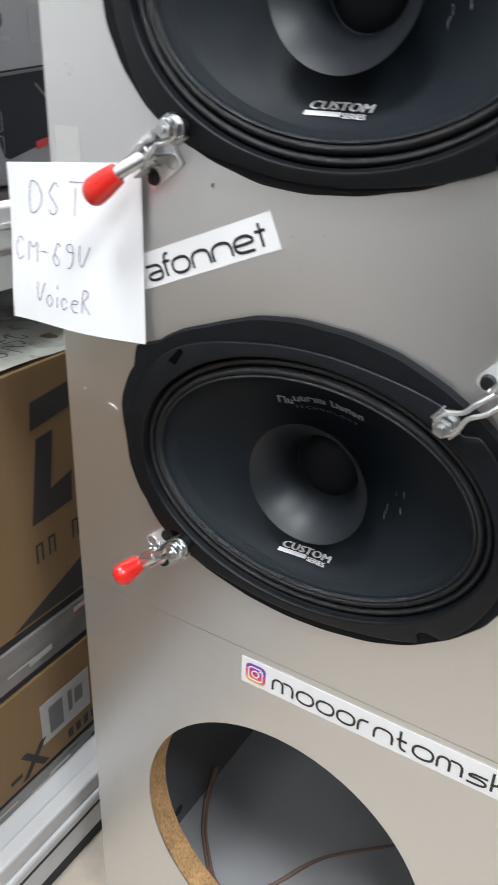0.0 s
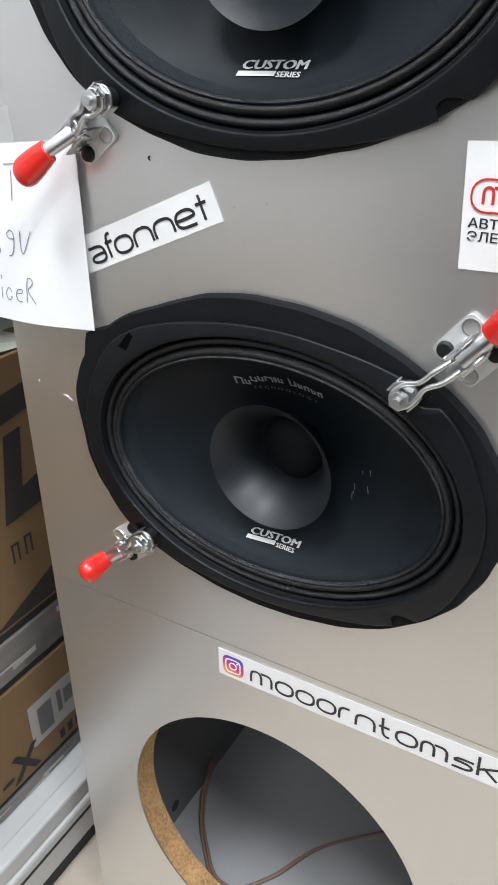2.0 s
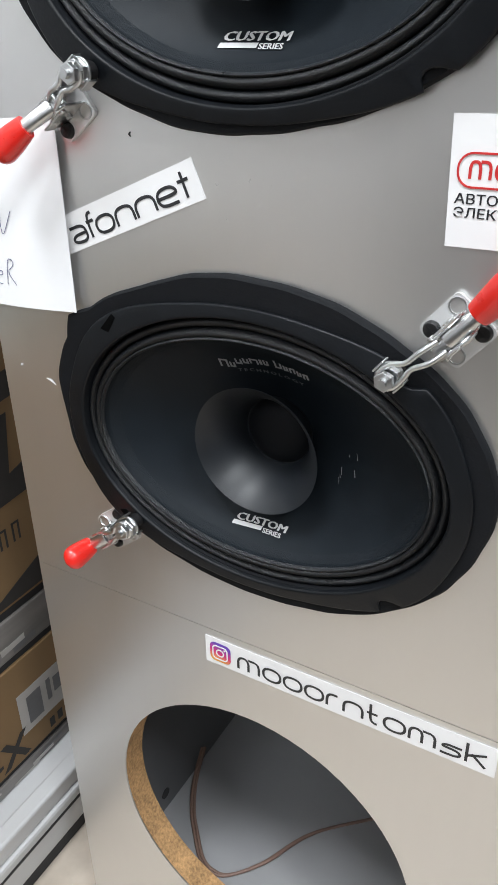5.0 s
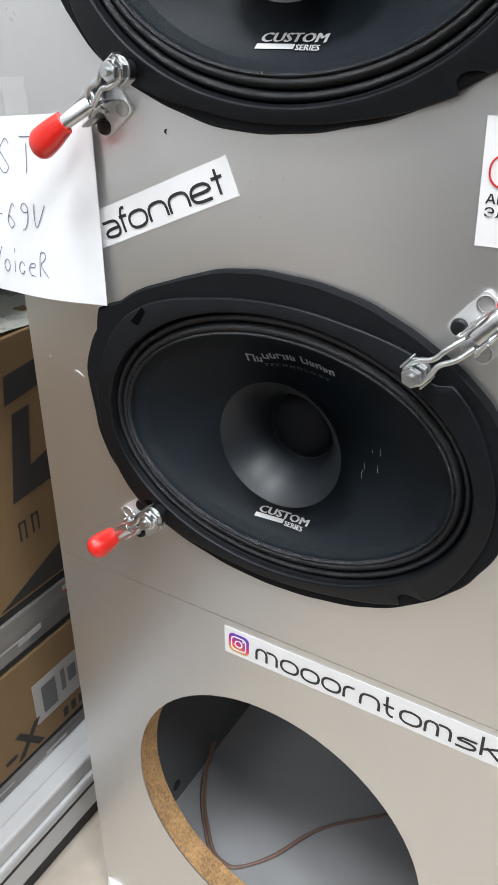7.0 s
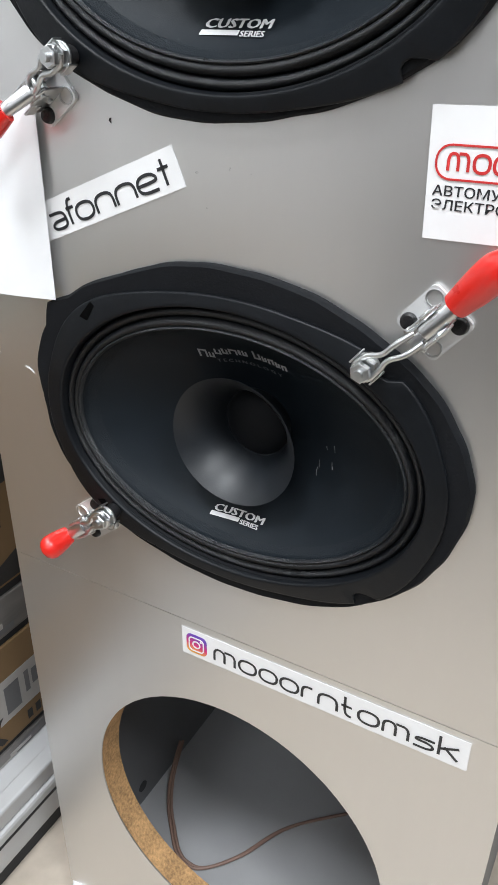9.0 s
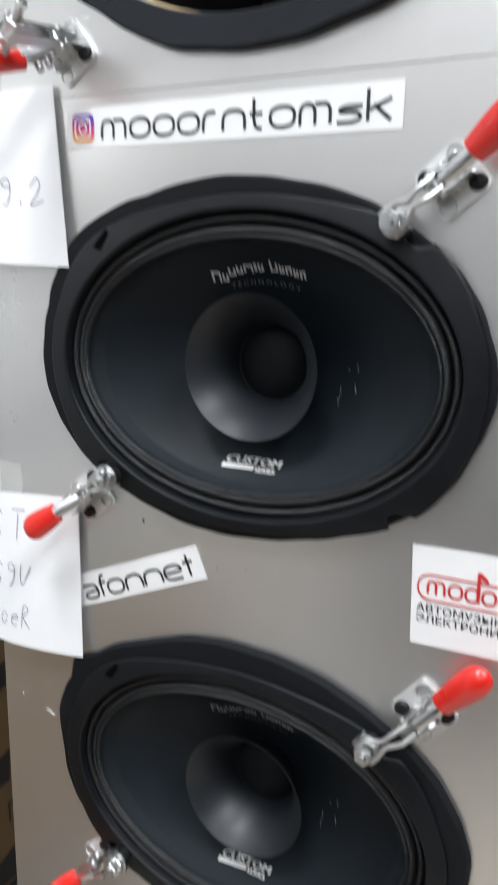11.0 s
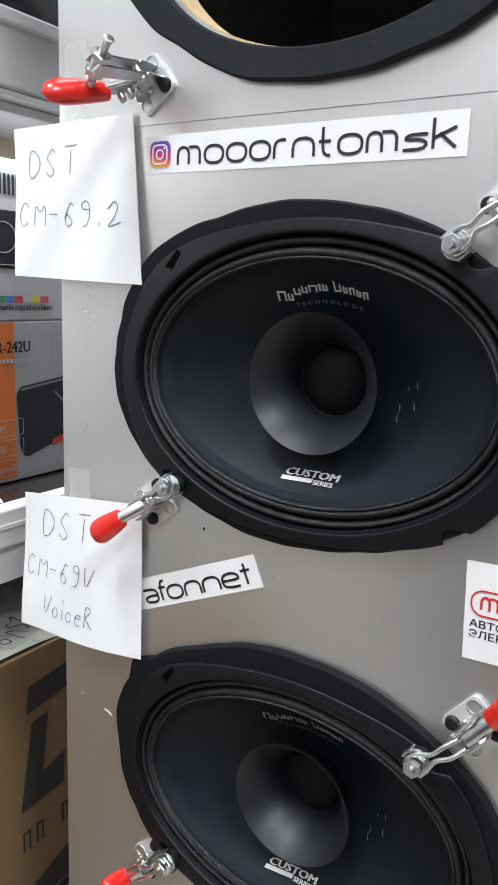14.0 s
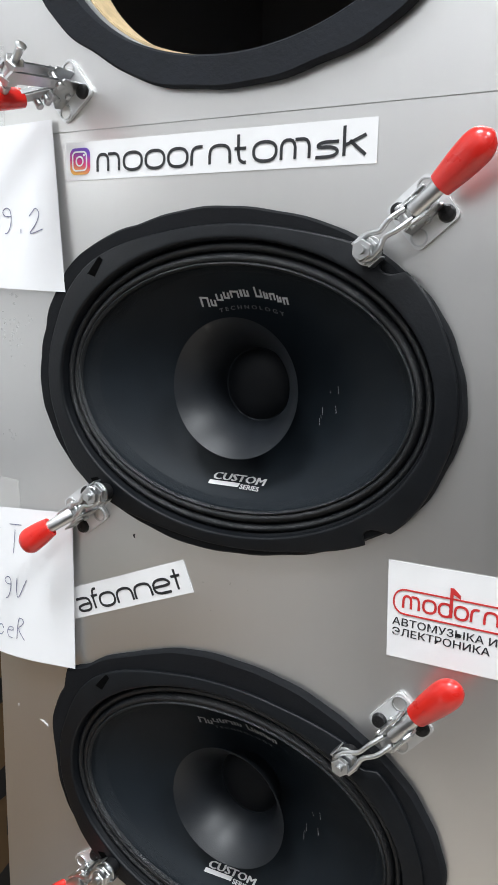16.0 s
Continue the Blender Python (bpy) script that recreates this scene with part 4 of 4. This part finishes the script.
def carton(name, x, y0, y1, z0, z1, depth, mat, label, category="box", group=""):
    c = empty(name, pose(x, y0, z0), label, category, group)
    part("body", box(-depth, 0, 0, y1 - y0, 0, z1 - z0, 0.0015), mat, c)
    return c


def print_on(c, name, pts, mat, lift=0.0004, label=""):
    """A flat print on a carton's face; points are (along, up) in metres from its lower front corner."""
    bm = flat(pts, 0.0003)
    bmesh.ops.transform(bm, matrix=Matrix.Translation((lift, 0, 0)) @ SIDE, verts=bm.verts)
    return part(name, bm, mat, c, label)


def rect(y, z, w, h, skew=0.0):
    return [(y, z), (y + w, z + skew), (y + w, z + h + skew), (y, z + h)]


# car-radio boxes on the dark shelf
BX = -0.389
b1 = carton("radio_box", BX, 0.02, 0.27, 0.669, 0.824, 0.105, BOX_GREY, "orange and grey printed car-radio box", "box", "car-radio boxes")
print_on(b1, "orange_panel", rect(0.0, 0.004, 0.129, 0.150), BOX_ORANGE, 0.0004, "orange printed panel")
print_on(b1, "radio_picture", [(0.134, 0.034), (0.138, 0.024), (0.144, 0.022), (0.245, 0.048), (0.245, 0.104), (0.136, 0.092), (0.131, 0.086)], BOX_DARK, 0.0006, "printed picture of a black car radio")
print_on(b1, "picture_line", [(0.180, 0.082), (0.206, 0.058), (0.207, 0.060), (0.181, 0.084)], PRINT_DIM, 0.0012)
print_on(b1, "picture_line", [(0.205, 0.056), (0.193, 0.024), (0.195, 0.024), (0.207, 0.056)], PRINT_DIM, 0.0012)
print_on(b1, "picture_mark", rect(0.176, 0.028, 0.016, 0.007, 0.003), RED_INK, 0.0012)
print_on(b1, "picture_mark", rect(0.200, 0.082, 0.012, 0.004, 0.001), BOX_GREY_LIGHT, 0.0012)
flap = band([(0.180, 0.116), (0.238, 0.118), (0.238, 0.147), (0.180, 0.147)], [(0.1808, 0.1168), (0.2372, 0.1188), (0.2372, 0.1462), (0.1808, 0.1462)], 0, 0.0002)
bmesh.ops.transform(flap, matrix=Matrix.Translation((0.0008, 0, 0)) @ SIDE, verts=flap.verts)
part("flap_outline", flap, BOX_GREY_LIGHT, b1)
print_on(b1, "picture_edge", [(0.136, 0.088), (0.245, 0.1000), (0.245, 0.1022), (0.136, 0.0905)], PRINT_DIM, 0.0012)
SIDE_AT = lambda y, z: Matrix.Translation((0.0010, y, z)) @ SIDE
lettering("printed_word", "MAR-242U", 0.0150, BOX_DARK, b1, SIDE_AT(0.087, 0.1255), 0.0, 0.90, "dark printed model number", 0.0006)
for k, word in enumerate(("MP3", "USB", "microSD")):
    z = 0.050 - 0.0195 * k
    lettering("printed_word", word, 0.0090, BOX_GREY_LIGHT, b1, SIDE_AT(0.102, z), 0.0, 0.95, "pale printed word")
    print_on(b1, "icon", rounded(0.009, 0.009, 0.0043, 0.090, z - 0.001), BOX_DARK, 0.0010)
    frame_pts = rounded(0.052, 0.016, 0.0015, 0.086, z - 0.0045), rounded(0.0512, 0.0152, 0.0011, 0.0864, z - 0.0041)
    edge = band(*frame_pts, 0, 0.0002)
    bmesh.ops.transform(edge, matrix=Matrix.Translation((0.0010, 0, 0)) @ SIDE, verts=edge.verts)
    part("icon_frame", edge, BOX_GREY_LIGHT, b1)
for k in range(15):
    print_on(b1, "small_print", rect(0.085 + 0.0048 * k, 0.116, 0.0034, 0.0035), BOX_GREY_LIGHT, 0.0010)
b2 = carton("radio_box", BX, 0.02, 0.262, 0.8243, 0.970, 0.105, BOX_GREY_LIGHT, "grey printed car-radio box with dark picture", "box", "car-radio boxes")
print_on(b2, "radio_picture", rounded(0.145, 0.052, 0.004, 0.089, 0.048), BOX_DARK, 0.0005, "printed picture of a black radio with a knob")
ring = band(rounded(0.031, 0.028, 0.0135, 0.103, 0.062), rounded(0.0294, 0.0264, 0.0128, 0.1038, 0.0628), 0, 0.0002)
bmesh.ops.transform(ring, matrix=Matrix.Translation((0.0010, 0, 0)) @ SIDE, verts=ring.verts)
part("knob_ring", ring, BOX_WHITE, b2, "printed pale knob outline")
for py, pz, pw, ph in ((0.0905, 0.052, 0.0008, 0.040), (0.0905, 0.051, 0.13, 0.0008), (0.142, 0.056, 0.03, 0.0007), (0.094, 0.086, 0.004, 0.0008), (0.094, 0.074, 0.003, 0.0008), (0.150, 0.070, 0.0008, 0.012)):
    print_on(b2, "picture_line", rect(py, pz, pw, ph), BOX_WHITE, 0.0010)
y = 0.090
for k in range(7):
    w = (0.012, 0.010, 0.009, 0.008, 0.009, 0.009, 0.010)[k]
    print_on(b2, "name_bar", rect(y, 0.114, w * 0.32, 0.018), BOX_DARK, 0.0008)
    print_on(b2, "name_bar", rect(y + w * 0.62, 0.114, w * 0.32, 0.018), BOX_DARK, 0.0008)
    y += w + 0.0016
RAINBOW = ((0.05, 0.06, 0.3), (0.05, 0.25, 0.12), (0.05, 0.2, 0.5), (0.5, 0.05, 0.05), (0.45, 0.45, 0.45), (0.55, 0.5, 0.05), (0.55, 0.05, 0.12))
for k, col in enumerate(RAINBOW):
    print_on(b2, "colour_swatch", rect(0.0985 + 0.0108 * k, 0.0170, 0.0100, 0.006), shader("swatch", col, 0.45), 0.0008)
lettering("printed_word", "8", 0.016, BOX_DARK, b2, SIDE_AT(0.0845, 0.011), 0.0002, 1, "dark printed numeral")
lettering("printed_word", "варіантів підсвічування", 0.0072, BOX_DARK, b2, SIDE_AT(0.0985, 0.0100), 0.0, 0.98, "small printed words")
tagged(part("price_tag", box(0, 0.0006, 0, 0.03, 0, 0.022), PAPER), "small white price tag on the shelf edge", "price tag").matrix_basis = pose(-0.334, 0.058, 0.6692, 0, -48, 8)

# black goods on the upper shelf
def bundle(name, x, y, z, sx, sy, sz, seed, mat, label, category):
    bm = bmesh.new()
    bmesh.ops.create_icosphere(bm, subdivisions=4, radius=1)
    for v in bm.verts:
        q = v.co.copy()
        k = 1 + 0.22 * noise.noise(q * 1.6 + Vector((seed, 0, 0))) + 0.10 * noise.noise(q * 4 + Vector((0, seed, 0)))
        v.co = Vector([math.copysign(abs(c) ** 0.6, c) for c in q]) * k
        v.co = Vector((v.co.x * sx, v.co.y * sy, max(v.co.z, -0.85) * sz + 0.85 * sz))
    ob = part(name, bm, mat, None, "", True)
    ob.matrix_basis = pose(x, y, z)
    return tagged(ob, label, category)


bundle("black_bag", -0.45, 0.14, 1.0605, 0.09, 0.16, 0.10, 3, BAG, "crumpled black plastic bag on the upper shelf", "bag")

# cartons on the lower shelf, from the bottom up
CX = -0.300
c0 = carton("flat_box", CX, -0.55, 0.60, 0.0705, 0.086, 0.35, SCUFFED, "scuffed grey printed flat box", "box", "stacked boxes")
c1 = carton("carton", CX, -0.55, 0.60, 0.0935, 0.217, 0.35, CARTON, "brown corrugated carton with dark print and label", "box", "stacked boxes")
c2 = carton("flat_box", CX, -0.55, 0.60, 0.2265, 0.272, 0.35, SCUFFED, "scuffed white and red printed flat box", "box", "stacked boxes")
c3 = carton("carton", CX, -0.55, 0.60, 0.2825, 0.541, 0.35, CARTON, "large brown carton with black printed logo", "box", "stacked boxes")
# Added black slabs stand in for the shade in the gaps between boxes.
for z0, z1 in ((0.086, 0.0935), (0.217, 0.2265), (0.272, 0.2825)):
    tagged(part("gap_filler", box(CX - 0.345, CX - 0.003, -0.54, 0.59, z0, z1), DARK), "thin black filler painting the dark gap between stacked boxes", "tray", "black trays")
wrap = bmesh.new()
bmesh.ops.create_grid(wrap, x_segments=30, y_segments=60, size=0.5)
for v in wrap.verts:
    v.co = Vector((CX - 0.172 + v.co.x * 0.34, 0.02 + v.co.y * 1.1, 0.5435 + 0.004 * noise.noise(v.co * 14) + 0.002 * noise.noise(v.co * 40)))
tagged(part("stretch_film", wrap, FILM_WRAP, None, "", True), "crumpled clear stretch film on top of the carton", "film")
E0 = 0.55
# the big printed logo: slanted strokes
def slab(c, pts):
    return print_on(c, "logo_stroke", pts, CARTON_DARK, 0.0004, "black printed logo stroke")


slab(c3, [(E0 + 0.074, 0.200), (E0 + 0.077, 0.226), (E0 + 0.165, 0.236), (E0 + 0.158, 0.128), (E0 + 0.138, 0.120), (E0 + 0.146, 0.210)])
slab(c3, [(E0 + 0.066, 0.106), (E0 + 0.080, 0.190), (E0 + 0.100, 0.192), (E0 + 0.092, 0.134), (E0 + 0.120, 0.142), (E0 + 0.118, 0.110)])
print_on(c3, "dark_wedge", [(E0 + 0.030, 0.004), (E0 + 0.140, 0.004), (E0 + 0.140, 0.046)], CARTON_DARK, 0.0004, "black wedge low on the carton face")
for k in range(7):
    if k != 2:
        for dy in (0.0, 0.007):
            print_on(c3, "print_bar", rect(E0 + 0.067 + 0.016 * k + dy, 0.064 + 0.001 * k, 0.0022, 0.020), CARTON_DARK)
        print_on(c3, "print_bar", rect(E0 + 0.067 + 0.016 * k, 0.082 + 0.001 * k, 0.0092, 0.0022), CARTON_DARK)
print_on(c1, "label", rect(E0 + 0.049, 0.030, 0.072, 0.054), BOX_WHITE, 0.0004, "white paper shipping label")
print_on(c1, "label_print", rect(E0 + 0.060, 0.038, 0.020, 0.036), PRINT_DIM, 0.0009)
print_on(c1, "label_print", rect(E0 + 0.088, 0.046, 0.006, 0.028), PRINT_DIM, 0.0009)
print_on(c1, "label_print", rect(E0 + 0.098, 0.050, 0.012, 0.020), PRINT_DIM, 0.0009)
lettering("printed_word", "-X", 0.050, CARTON_DARK, c1, SIDE_AT(E0 + 0.000, 0.006), 0.0, 1.0, "black printed letter", 0.003)
for k in range(4):
    print_on(c1, "print_bar", rect(E0 + 0.085 + 0.012 * k, 0.008, 0.007, 0.012), CARTON_DARK)
rng = random.Random(21)
for k in range(9):
    y, w = E0 - 0.10 + 0.30 * rng.random(), 0.006 + 0.03 * rng.random()
    print_on(c2, "print_bar", rect(y, 0.004 + 0.030 * rng.random(), w, 0.002 + 0.005 * rng.random(), 0.002 * rng.random()), rng.choice((RED_INK, PRINT_DIM, CARTON_DARK, BOX_WHITE, BOX_WHITE)), 0.0004 + 0.00002 * k)
    print_on(c0, "print_bar", rect(y + 0.01, 0.002 + 0.008 * rng.random(), w, 0.002 + 0.002 * rng.random()), rng.choice((PRINT_DIM, CARTON_DARK, BOX_WHITE)), 0.0004 + 0.00002 * k)
# felt-pen scribble on the stretch film
scribble = strokes((("2", 1), ("S", 1), ("V", 1.2), ("o", 1)), 0.012, 0.022, 0.0016, 0.1, 0.25)
bmesh.ops.transform(scribble, matrix=pose(-0.352, 0.104, 0.5520, 0, 0, -52), verts=scribble.verts)
tagged(part("scribble", scribble, BLACK_INK), "dark felt-pen scribble on the stretch film", "scribble")
